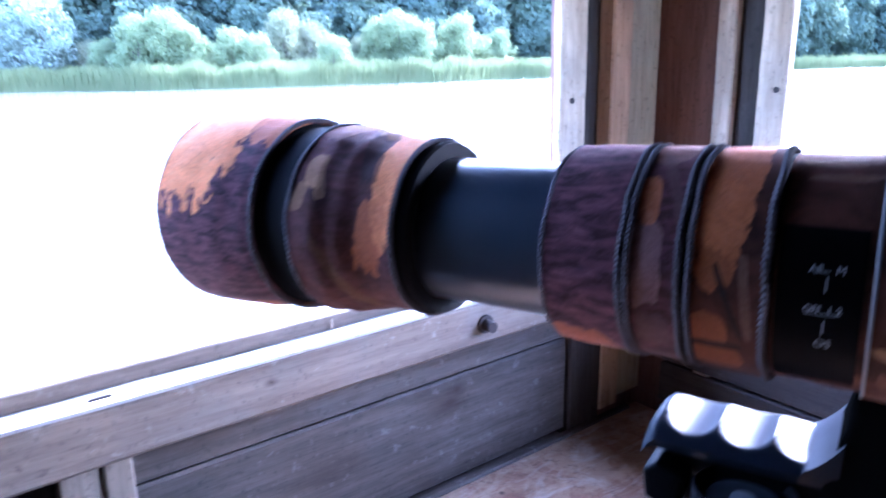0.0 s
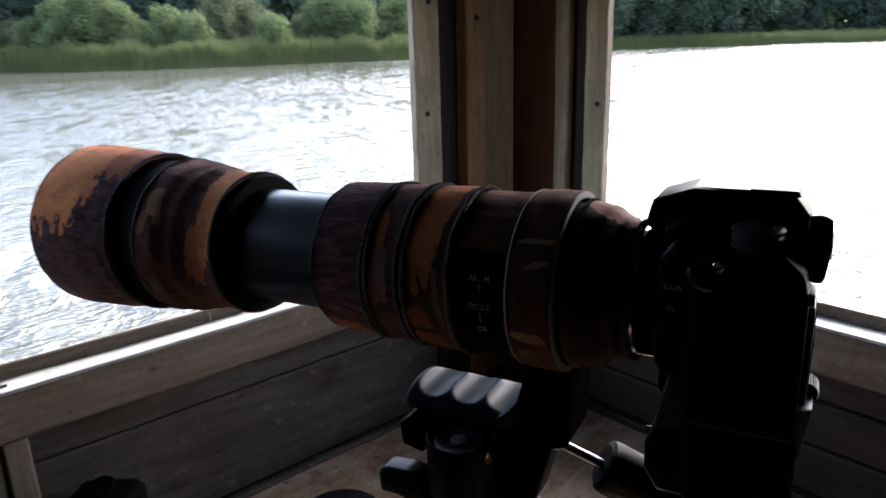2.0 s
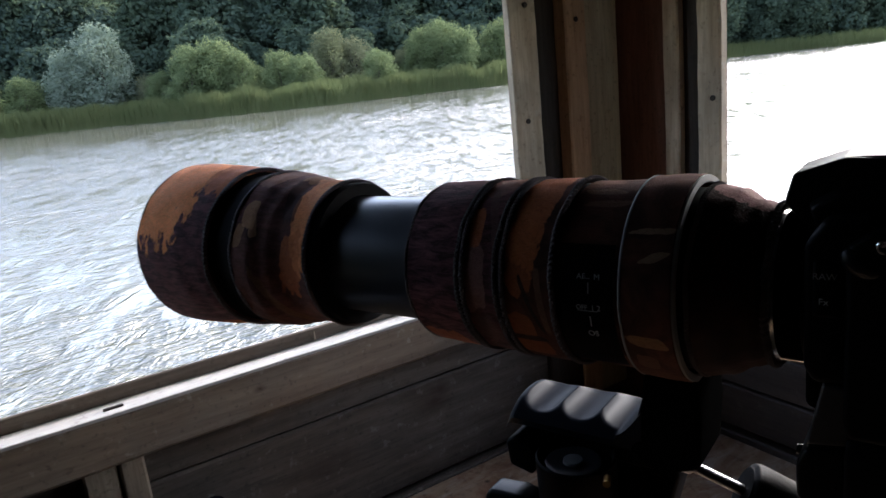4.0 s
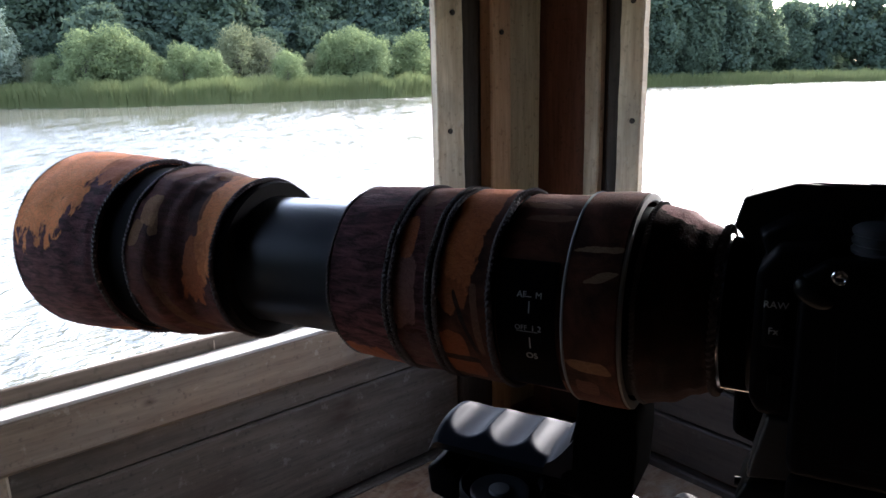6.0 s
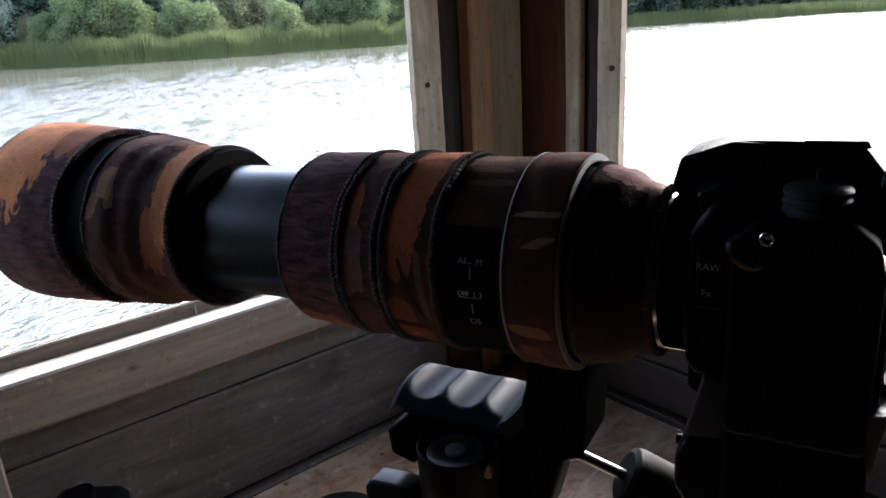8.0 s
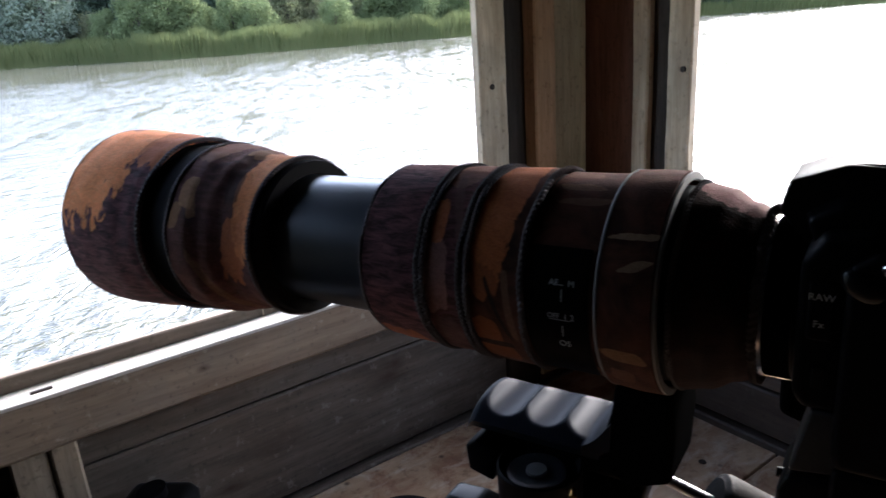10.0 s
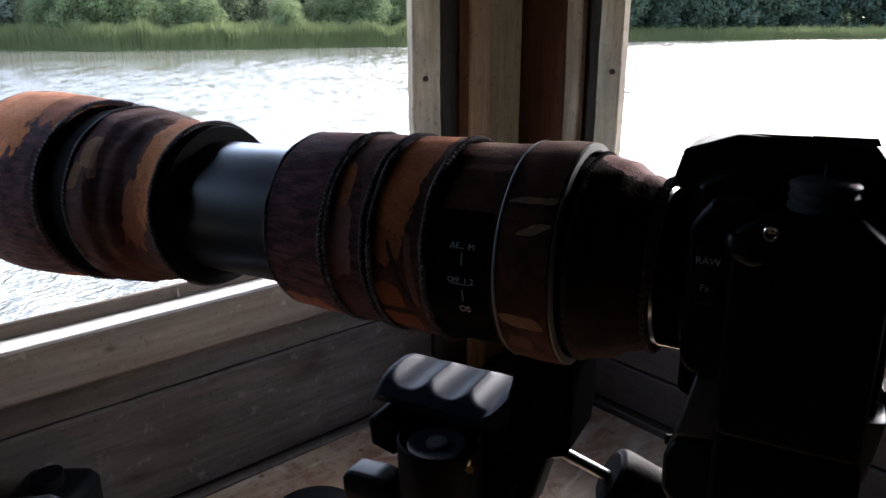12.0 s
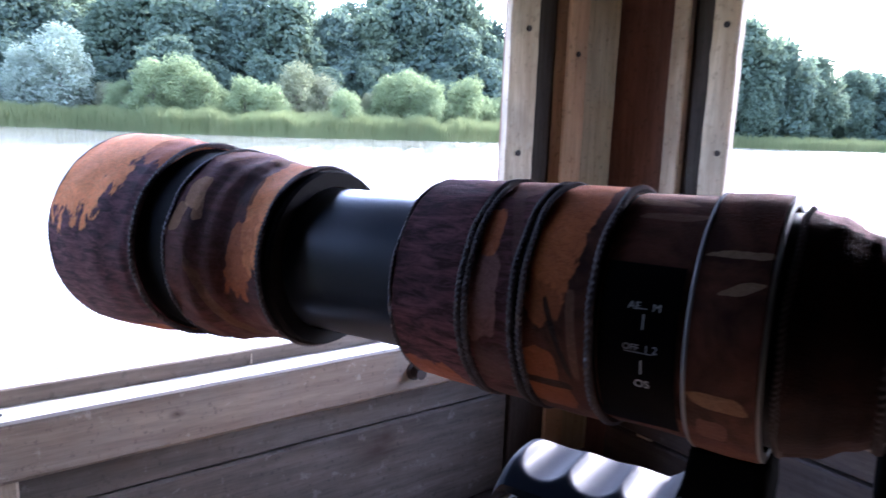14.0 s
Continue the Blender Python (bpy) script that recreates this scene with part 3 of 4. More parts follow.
part("boarding", box(1.072, 1.10, 0.535, 0.72, 0.70, ROOF_Z), STAINED, corner)
# back of the right gap, shadow in its colour likewise
part("boarding", box(1.050, 1.058, 0.465, 0.545, 0.70, ROOF_Z), SHADE_BOARDING, corner)
part("jamb_strip", plank(0.817, 0.866, 0.6264, 0.642, SILL_Z + 0.002, HEAD_Z + 0.1, 2, 21.0), WOOD_Z, corner, "pale weathered strip beside the window")
part("jamb_strip", plank(1.008, 1.024, 0.431, 0.468, SILL_Z + 0.002, HEAD_Z + 0.1, 2, 22.0), WOOD_Z, corner, "pale weathered strip beside the window")
part("stud", plank(0.935, 0.978, 0.642, 0.679, 0.76, ROOF_Z, 2, 23.0), PINE, corner, "pine stud")
part("stud", plank(1.034, 1.049, 0.519, 0.546, 0.76, ROOF_Z, 2, 24.0), WOOD_Z, corner, "pale stud")
part("stud", plank(0.980, 1.062, 0.658, 0.679, 0.76, ROOF_Z, 2, 25.0), GREENISH, corner, "greenish board")
part("jamb_back", box(0.838, 0.862, 0.643, 0.666, SILL_Z, HEAD_Z), STAINED, corner)
part("jamb_back", box(1.0245, 1.0495, 0.450, 0.464, SILL_Z, HEAD_Z), STAINED, corner)
for x, y, z, ax in ((0.837, 0.6264, 1.247, 1), (0.845, 0.6264, 1.407, 1), (1.008, 0.442, 1.257, 0), (1.008, 0.447, 1.4135, 0), (0.956, 0.642, 1.385, 1)):
    d = Vector((0, -1, 0)) if ax else Vector((-1, 0, 0))
    c = Vector((x, y, z))
    part("screw_hole", rod(c + d * 0.002, c - d * 0.004, 0.0040, 0.0030, 10), SCREW, corner)

# upright stud below the sill
post = structure("stud_below_sill", plank(0.188, 0.222, 0.620, 0.648, 0.0, 0.956, 2, 31.0), STUD, "pale upright stud under the sill")
part("stud", plank(0.224, 0.250, 0.616, 0.648, 0.0, 0.956, 2, 32.0), STUD, post)

# shelf
shelf = structure("shelf", plank(0.18, WX1 - 0.002, 0.285, WY1 - 0.003, SHELF_Z - 0.018, SHELF_Z, 0, 41.0, 30, 0.0006, 0.0015), PLY, "worn stained plywood shelf in the corner")
part("board", plank(0.30, WX1 - 0.002, -0.02, 0.282, SHELF_Z - 0.018, SHELF_Z, 0, 42.0, 30, 0.0006, 0.0015), PLY, shelf)
part("board", plank(0.45, WX1 - 0.002, -0.50, -0.023, SHELF_Z - 0.018, SHELF_Z, 0, 43.0, 30, 0.0006, 0.0015), PLY, shelf)
part("batten", plank(0.33, WX1 - 0.03, 0.632, 0.646, SHELF_Z, SHELF_Z + 0.006, 0, 44.0), SHADED_BOARD_X, shelf)
for x, y in ((0.90, 0.25), (0.87, 0.31), (0.80, 0.20), (0.94, 0.34), (0.72, 0.33)):
    part("screw_hole", rod((x, y, SHELF_Z - 0.003), (x, y, SHELF_Z + 0.0008), 0.0055, 0.005, 12), SCREW, shelf)
for x in (0.36, 1.0):
    part("bracket", box(x - 0.02, x + 0.02, -0.45, 0.645, 0.66, SHELF_Z - 0.018), SHADED_BOARD_Y, shelf)
part("leg", box(0.36, 0.40, -0.05, -0.01, 0.0, 0.66), SHADED_BOARD_Y, shelf)
part("leg", box(0.98, 1.02, -0.45, -0.41, 0.0, 0.66), SHADED_BOARD_Y, shelf)

# ---- telephoto lens in its camouflage sleeves ----
F = Vector((-0.34898, 0.93704, -0.01313))
LEFT = Vector((-0.93712, -0.34901, 0.0))
UP = F.cross(LEFT)
P0 = Vector((0.5269, 0.055, 1.1928))
RIG = Matrix((F, LEFT, UP)).transposed().to_4x4()
RIG.translation = P0

lens = thing("telephoto_lens", "long black telephoto lens in camouflage neoprene sleeves", "camera lens", RIG)
# hood and front sleeves
hood = part("hood_sleeve", lathe(fine_profile([(0.5205, 0.0745), (0.5195, 0.0770), (0.500, 0.0770), (0.470, 0.0755), (0.440, 0.0722), (0.428, 0.0705), (0.4265, 0.0685)]), 128, 0.0012, 1.0), CAMO_HOOD, lens, "rust and bark camouflage sleeve over the hood", True)
part("cord", cord(0.5195, 0.0762, 0.0016, 190), CORD, hood)
part("cord", cord(0.4275, 0.0706, 0.0024, 150), CORD, hood)
part("hood", lathe([(0.521, 0.0745), (0.521, 0.0715), (0.47, 0.066), (0.42, 0.060), (0.40, 0.050)], 96), BLACK, lens, "matt black inside of the lens hood", True)
# recess between sleeves; its deep shade is put into the black colour
part("hood_band", lathe(fine_profile([(0.4285, 0.0680), (0.424, 0.0655), (0.402, 0.0648), (0.396, 0.0664)]), 96), LEATHER, lens, "recessed band between the sleeves, blackened for deep shade", True)
sleeve = part("front_sleeve", lathe(fine_profile([(0.398, 0.0660), (0.396, 0.0678), (0.380, 0.0672), (0.362, 0.0632), (0.345, 0.0592), (0.330, 0.0588), (0.320, 0.0596), (0.3175, 0.0580)]), 128, 0.0016, 5.0), CAMO_LEAF, lens, "leaf print camouflage sleeve", True)
part("cord", cord(0.3965, 0.0675, 0.0022, 150), CORD, sleeve)
part("cord", cord(0.3178, 0.0592, 0.0022, 150), CORD, sleeve)
part("front_ring", lathe(fine_profile([(0.320, 0.0575), (0.311, 0.0580), (0.3085, 0.0570), (0.3085, 0.0475)], 4), 96), LEATHER, lens, "black front ring", True)
part("front_glass", lathe([(0.405, 0.052), (0.409, 0.03), (0.410, 0.001)], 64), GLASS, lens, "", True)
part("zoom_tube", lathe([(0.405, 0.0468), (0.31, 0.0468), (0.21, 0.0468)], 96), TUBE, lens, "smooth black extended zoom tube", True)
# main barrel sleeves
s1 = part("barrel_sleeve", lathe(fine_profile([(0.2190, 0.0480), (0.2205, 0.0560), (0.2165, 0.0576), (0.200, 0.0582), (0.178, 0.0586), (0.1755, 0.0570)]), 128, 0.0008, 2.0), CAMO_BARK, lens, "purplish bark print sleeve", True)
part("cord", cord(0.2190, 0.0566, 0.0016, 150), CORD, s1)
part("cord", cord(0.1760, 0.0584, 0.0022, 150), CORD, s1)
s2 = part("barrel_sleeve", lathe(fine_profile([(0.1735, 0.0570), (0.1715, 0.0584), (0.160, 0.0588), (0.148, 0.0588), (0.1460, 0.0575)]), 128, 0.0009, 3.0), CAMO_DEAD, lens, "dead leaf print sleeve", True)
part("cord", cord(0.1718, 0.0586, 0.0022, 150), CORD, s2)
part("cord", cord(0.1468, 0.0588, 0.0022, 150), CORD, s2)
s3 = part("barrel_sleeve", lathe(fine_profile([(0.1430, 0.0570), (0.1410, 0.0587), (0.125, 0.0592), (0.110, 0.0592), (0.1065, 0.0575)]), 128, 0.0009, 4.0), CAMO_RUST, lens, "rust brown leaf print sleeve", True)
part("cord", cord(0.1418, 0.0590, 0.0022, 150), CORD, s3)
part("cord", cord(0.1078, 0.0592, 0.0024, 130), CORD, s3)
part("barrel", lathe([(0.216, 0.050), (0.214, 0.0555), (0.10, 0.0562), (0.034, 0.0530), (0.020, 0.0500), (0.006, 0.0440), (-0.003, 0.0400)], 96), BLACK, lens, "black lens barrel", True)
s4 = part("barrel_sleeve", lathe(fine_profile([(0.1055, 0.0565), (0.1045, 0.0574), (0.085, 0.0578), (0.068, 0.0582), (0.0645, 0.0575)]), 128, 0.0005, 6.0), CAMO_BROWN, lens, "dark brown leaf print sleeve", True)
col = part("collar_sleeve", lathe(fine_profile([(0.0660, 0.0585), (0.0655, 0.0606), (0.050, 0.0612), (0.0385, 0.0610), (0.0375, 0.0570)]), 128, 0.0005, 7.0), CAMO_BROWN, lens, "brown camouflage over the tripod collar", True)
part("seam", lathe([(0.0663, 0.0595), (0.0670, 0.0604), (0.0660, 0.0610), (0.0652, 0.0608)], 96), GREY_EDGE, col, "pale cut edge", True)
part("edge", lathe([(0.0378, 0.0608), (0.0366, 0.0606), (0.0362, 0.0570), (0.0372, 0.0560)], 96), GREY_EDGE, col, "pale cut edge", True)
s5 = part("rear_sleeve", lathe(fine_profile([(0.0330, 0.0530), (0.0310, 0.0556), (0.0180, 0.0535), (0.0050, 0.0470), (-0.0020, 0.0440), (-0.0045, 0.0430)]), 128, 0.0010, 8.0), CAMO_REAR_SHADED, lens, "gathered pinkish sleeve, its shaded side coloured near black", True)
part("cord", cord(0.0315, 0.0552, 0.0020, 150), CORD, s5)
part("cord", cord(-0.0040, 0.0440, 0.0028, 90), CORD, s5)
part("mount_ring", lathe([(-0.0030, 0.0405), (-0.0055, 0.0415), (-0.0070, 0.0405)], 96), METAL, lens, "bright ring", True)
part("mount_barrel", lathe([(0.0, 0.0395), (-0.016, 0.0398), (-0.030, 0.0400), (-0.034, 0.0380)], 96), DEAD_BLACK, lens, "black mount barrel", True)
# added steel rod that draws the glint along the mount barrel's underside
streak = bmesh.new()
rod((-0.004, 0.0160, -0.0372), (-0.030, 0.0160, -0.0374), 0.0007, None, 8, streak)
part("seam", streak, METAL, lens, "thin bright rod standing for a glint under the mount", True)

# switch panel with its white marks, on the side of the barrel
panel = bmesh.new()
rows_ = []
for i in range(9):
    s = 0.1035 - i * 0.0042
    rows_.append([panel.verts.new((s, 0.0592 * math.cos(radians(a)), 0.0592 * math.sin(radians(a)))) for a in range(-48, 33, 5)])
for a, b in zip(rows_, rows_[1:]):
    for j in range(len(a) - 1):
        panel.faces.new((a[j], a[j + 1], b[j + 1], b[j]))
bmesh.ops.solidify(panel, geom=panel.faces[:], thickness=0.0006)
sw = part("switch_panel", panel, BLACK, lens, "black window in the sleeve with switch markings", True)


def on_barrel(s, deg, r=0.0602):
    a = radians(deg)
    out = Vector((0, math.cos(a), math.sin(a)))
    upd = Vector((0, -math.sin(a), math.cos(a)))
    m = Matrix((Vector((-1, 0, 0)), upd, out)).transposed().to_4x4()
    m.translation = Vector((s, 0, 0)) + out * r
    return m


for text, s, deg, size in (("AF", 0.0885, 14, 0.0048), ("M", 0.0790, 14, 0.0048), ("OFF", 0.0885, -3, 0.0040), ("1 2", 0.0800, -3, 0.0046), ("OS", 0.0835, -19, 0.0052)):
    lettering(text, size, on_barrel(s, deg), sw)
for s, deg, w, h in ((0.0840, 8, 0.0006, 0.0065), (0.0838, -11, 0.0006, 0.0065), (0.0850, 13.2, 0.004, 0.0004), (0.0850, -4.8, 0.012, 0.0003)):
    b = part("mark", box(-w / 2, w / 2, -h / 2, h / 2, 0, 0.0002), WHITE, sw)
    b.matrix_parent_inverse = Matrix()
    b.matrix_basis = on_barrel(s, deg)

# tripod foot with finger grooves, and the arm up to the collar
bm = bmesh.new()
NS, NL = 66, 28
grid = []
for i in range(NS + 1):
    s = 0.070 + (0.1690 - 0.070) * i / NS
    row = []
    for j in range(NL + 1):
        l = -0.029 + 0.058 * j / NL
        dome = -0.0905 - 0.0120 * (abs(l) / 0.029) ** 2.6
        cut = 0.0
        for c in (0.0880, 0.1165, 0.1450):
            d = abs(s - c) / 0.0140
            if d < 1:
                cut = -0.0905 + 0.001 - 0.0078 * math.sqrt(1 - d * d)
        z = min(dome, cut) if cut else dome
        if s < 0.0880:
            z = -0.0973 + 0.0185 * ((0.0880 - s) / 0.0180) ** 1.5 - 0.002 * (abs(l) / 0.029) ** 2.6
        if s > 0.161:
            z -= 0.010 * ((s - 0.161) / 0.008) ** 2
        row.append(bm.verts.new((s, l, z)))
    grid.append(row)
for i in range(NS):
    for j in range(NL):
        bm.faces.new((grid[i][j], grid[i + 1][j], grid[i + 1][j + 1], grid[i][j + 1]))
edge = [grid[i][0] for i in range(NS + 1)] + [grid[NS][j] for j in range(1, NL + 1)] + [grid[i][NL] for i in range(NS - 1, -1, -1)] + [grid[0][j] for j in range(NL - 1, 0, -1)]
low = [bm.verts.new((v.co.x * 0.97 + 0.0034, v.co.y * 0.9, -0.1085)) for v in edge]
for k in range(len(edge)):
    bm.faces.new((edge[k], edge[(k + 1) % len(edge)], low[(k + 1) % len(low)], low[k]))
bm.faces.new(low)
foot = part("tripod_foot", bm, FOOT, lens, "blue-black metal foot with three finger grooves", True)
part("foot_arm", side_block([(0.068, -0.055), (0.036, -0.055), (0.034, -0.080), (0.036, -0.112), (0.060, -0.122), (0.080, -0.1085), (0.076, -0.094), (0.073, -0.083), (0.070, -0.072)], -0.022, 0.027, 0.004), DEAD_BLACK, foot)
part("collar_knob", rod((0.05, -0.058, -0.02), (0.05, -0.080, -0.028), 0.009, 0.008), BLACK, lens, "", True)

# ---- camera body with battery grip ----
cam_body = thing("digital_camera", "black digital single lens reflex camera with battery grip", "camera", RIG)
part("body", side_block([(-0.040, 0.036), (-0.050, 0.044), (-0.085, 0.046), (-0.096, 0.036), (-0.099, 0.020), (-0.099, -0.060), (-0.042, -0.060), (-0.040, -0.052)], -0.085, 0.053, 0.007, 1.0, 4), BLACK, cam_body, "matt black camera body", True)
part("mount_housing", lathe([(-0.018, 0.037), (-0.0195, 0.0405), (-0.030, 0.0415), (-0.044, 0.0415)], 72, cap0=True), BLACK, cam_body, "", True)
part("mount_box", side_block([(-0.0215, 0.036), (-0.030, 0.048), (-0.052, 0.050), (-0.052, -0.037), (-0.026, -0.036), (-0.0215, -0.028)], -0.046, 0.0475, 0.005, 0.97, 4), BLACK, cam_body, "housing round the mount", True)
prism = part("prism_housing", side_block([(-0.0085, 0.0500), (-0.0095, 0.0545), (-0.0122, 0.0642), (-0.0350, 0.0722), (-0.0664, 0.0700), (-0.0884, 0.0695), (-0.0955, 0.0600), (-0.0960, 0.0300), (-0.0250, 0.0300), (-0.0150, 0.0420)], -0.020, 0.020, 0.0018), BLACK_SATIN, cam_body, "angular viewfinder hump", True)
part("shoulder", side_block([(-0.0200, 0.0440), (-0.0180, 0.0500), (-0.0330, 0.0590), (-0.0560, 0.0600), (-0.0920, 0.0560), (-0.0950, 0.0300), (-0.0250, 0.0300)], 0.012, 0.034, 0.004, 0.86), BLACK, prism, "", True)
part("shoulder", side_block([(-0.0200, 0.0440), (-0.0180, 0.0500), (-0.0330, 0.0590), (-0.0560, 0.0600), (-0.0920, 0.0560), (-0.0950, 0.0300), (-0.0250, 0.0300)], -0.012, -0.034, 0.004, 0.86), BLACK, prism, "", True)
part("flash_seam", box(-0.0640, -0.0370, -0.016, 0.016, 0.0710, 0.0722, 0.0004), BLACK_SATIN, prism)
part("hot_shoe", side_block([(-0.0636, 0.0690), (-0.0640, 0.0722), (-0.0884, 0.0722), (-0.0900, 0.0690)], -0.014, 0.014, 0.0006), BLACK_SATIN, cam_body, "hot shoe with its cover", True)
cup = part("eyecup", side_block([(-0.0940, 0.0600), (-0.1010, 0.0615), (-0.1065, 0.0590), (-0.1075, 0.0420), (-0.1050, 0.0230), (-0.0990, 0.0225), (-0.0930, 0.0300)], -0.021, 0.021, 0.003), GRIP, cam_body, "soft rubber eyecup", True)
part("eyepiece", box(-0.1078, -0.1070, -0.010, 0.010, 0.034, 0.050), GLASS, cup)
ribs = [(0.0400, 0.0)]
for k in range(4):
    u = 0.0405 + 0.0042 * k
    ribs += [(u, 0.0118), (u + 0.0010, 0.0132), (u + 0.0026, 0.0135), (u + 0.0036, 0.0126)]
ribs += [(0.0577, 0.0110), (0.0582, 0.0)]
dial = part("mode_dial", lathe(ribs, 64), LEVEL, cam_body, "dial with stacked ribs", True)
dial.matrix_parent_inverse = Matrix()
dial.matrix_basis = Matrix.Translation((-0.0715, 0.0370, 0.0)) @ Matrix(((0, 0, -1, 0), (0, 1, 0, 0), (1, 0, 0, 0), (0, 0, 0, 1)))
part("peg", rod((-0.0715, 0.030, 0.057), (-0.0715, 0.030, 0.0625), 0.0016, 0.0014, 10), BLACK_SATIN, cam_body, "", True)
lug = part("strap_lug", box(-0.0572, -0.0532, 0.0520, 0.0560, 0.0375, 0.0405, 0.0008), METAL, cam_body, "chrome strap lug", True)
bm = bmesh.new()
bmesh.ops.create_uvsphere(bm, u_segments=20, v_segments=12, radius=0.0080, matrix=Matrix.Translation((-0.0465, 0.0500, 0.0285)) @ Matrix.Rotation(radians(-35), 4, "Y") @ Matrix.Diagonal((1.25, 0.65, 0.85, 1)))
part("lug_shoulder", bm, BLACK_SATIN, cam_body, "", True)
bm = bmesh.new()
ringpts = [Vector((-0.055 + 0.0026 * math.cos(a), 0.0565, 0.0378 + 0.0026 * math.sin(a))) for a in [2 * math.pi * k / 16 for k in range(16)]]
for a, b in zip(ringpts, ringpts[1:] + ringpts[:1]):
    rod(a, b, 0.0008, None, 6, bm)
part("split_ring", bm, METAL, lug)
flash = part("side_buttons", side_block([(-0.026, 0.028), (-0.026, 0.000), (-0.037, 0.000), (-0.037, 0.028)], 0.040, 0.0485, 0.002), BLACK, cam_body, "", True)


def on_side(s, l, u):
    m = Matrix((Vector((-1, 0, 0)), Vector((0, 0, 1)), Vector((0, 1, 0)))).transposed().to_4x4()
    m.translation = (s, l, u)
    return m


lettering("RAW", 0.0046, on_side(-0.0312, 0.0488, 0.0205), flash)
lettering("Fx", 0.0046, on_side(-0.0308, 0.0488, 0.0080), flash)
part("focus_switch", box(-0.036, -0.030, 0.046, 0.0505, -0.022, -0.012, 0.001), BLACK_SATIN, cam_body, "", True)
part("port_cover", side_block([(-0.056, 0.020), (-0.088, 0.022), (-0.090, -0.050), (-0.058, -0.050)], 0.0525, 0.0533, 0.0004), BLACK, cam_body, "rubber port cover", True)
screen = part("rear_screen", box(-0.1025, -0.0985, -0.045, 0.040, -0.046, 0.016, 0.001), BLACK_SATIN, cam_body, "rear screen", True)
part("glass", box(-0.1032, -0.1024, -0.042, 0.037, -0.043, 0.013), GLASS, screen, "glossy glass reflecting the window")
for l, u in ((-0.060, 0.028), (-0.062, 0.010), (-0.062, -0.008), (-0.062, -0.026), (0.046, 0.022)):
    part("button", rod((-0.0985, l, u), (-0.1012, l, u), 0.0042, 0.0036, 16), BLACK_SATIN, cam_body, "", True)
part("thumb_wheel", rod((-0.097, -0.070, -0.045), (-0.097, -0.058, -0.045), 0.009, None, 24), BLACK, cam_body, "", True)
grip = part("battery_grip", side_block([(-0.042, -0.0605), (-0.099, -0.0605), (-0.1010, -0.0700), (-0.1010, -0.1100), (-0.094, -0.1160), (-0.046, -0.1160), (-0.041, -0.108), (-0.041, -0.068)], -0.088, 0.052, 0.006, 1.0, 4), BLACK, cam_body, "black battery grip", True)
part("hand_hold", side_block([(-0.0305, -0.034), (-0.0440, -0.034), (-0.0440, -0.0665), (-0.0232, -0.0695)], 0.012, 0.0480, 0.0025, 0.97, 4), GRIP, grip, "grained rubber hand hold", True)
part("hand_rest", side_block([(-0.0230, -0.0700), (-0.0440, -0.0670), (-0.0440, -0.112), (-0.027, -0.112), (-0.0195, -0.098), (-0.0190, -0.080)], 0.012, 0.0495, 0.004, 0.98, 4), BLACK_SATIN, grip, "smooth lower end of the hand hold", True)
part("far_hold", side_block([(-0.034, 0.036), (-0.016, 0.030), (-0.006, -0.02), (-0.006, -0.100), (-0.042, -0.112)], -0.088, -0.056, 0.006), DEAD_BLACK, grip, "", True)
part("button", rod((-0.0215, 0.036, -0.0785), (-0.0180, 0.036, -0.0785), 0.0030, 0.0026, 16), BLACK_SATIN, grip, "", True)
# pale grey here paints a reflection on the back of the grip
part("rear_plate", side_block([(-0.0985, -0.042), (-0.1062, -0.040), (-0.1022, -0.071), (-0.0968, -0.070)], 0.004, 0.046, 0.0008), PLATE, grip, "sloping plate, pale for the reflection on the grip's back", True)
teeth = bmesh.new()
rims = []
for l in (0.012, 0.026):
    rims.append([teeth.verts.new((-0.1030 + (0.0056 + 0.0006 * (k % 4 < 2)) * math.cos(2 * math.pi * k / 96), l, -0.040 + (0.0056 + 0.0006 * (k % 4 < 2)) * math.sin(2 * math.pi * k / 96))) for k in range(96)])
for k in range(96):
    teeth.faces.new((rims[0][k], rims[0][(k + 1) % 96], rims[1][(k + 1) % 96], rims[1][k]))
for ring in rims:
    teeth.faces.new(ring)
part("wheel", teeth, BLACK, grip, "toothed control wheel")
# hanging strap behind the body
bm = bmesh.new()
pts = [Vector((-0.085, -0.02, -0.112)), Vector((-0.088, -0.015, -0.16)), Vector((-0.084, -0.01, -0.22)), Vector((-0.075, -0.005, -0.30)), Vector((-0.060, 0.0, -0.38)), Vector((-0.04, 0.0, -0.425)), Vector((0.0, 0.0, -0.429))]
prev = None
for k in range(31):
    f = k / 30 * (len(pts) - 1)
    i = min(int(f), len(pts) - 2)
    p = pts[i].lerp(pts[i + 1], f - i)
    pair = [bm.verts.new(p + Vector((0, 0.014, 0)) * q + Vector((0.006, 0, 0)) * q) for q in (-1, 1)]
    if prev:
        bm.faces.new((prev[0], prev[1], pair[1], pair[0]))
    prev = pair
bmesh.ops.solidify(bm, geom=bm.faces[:], thickness=0.0022)
part("strap", bm, LEATHER, cam_body, "hanging black neck strap", True)

bm = bmesh.new()
prev = None
for k in range(25):
    f = k / 24
    c = Vector((-0.0400 + 0.003 * math.sin(3 * f), 0.030 + 0.010 * f, -0.108 - 0.215 * f))
    pair = [bm.verts.new(c + Vector((0.0078 * q, 0.002 * q, 0.0))) for q in (-1, 1)]
    if prev:
        bm.faces.new((prev[0], prev[1], pair[1], pair[0]))
    prev = pair
bmesh.ops.solidify(bm, geom=bm.faces[:], thickness=0.0022)
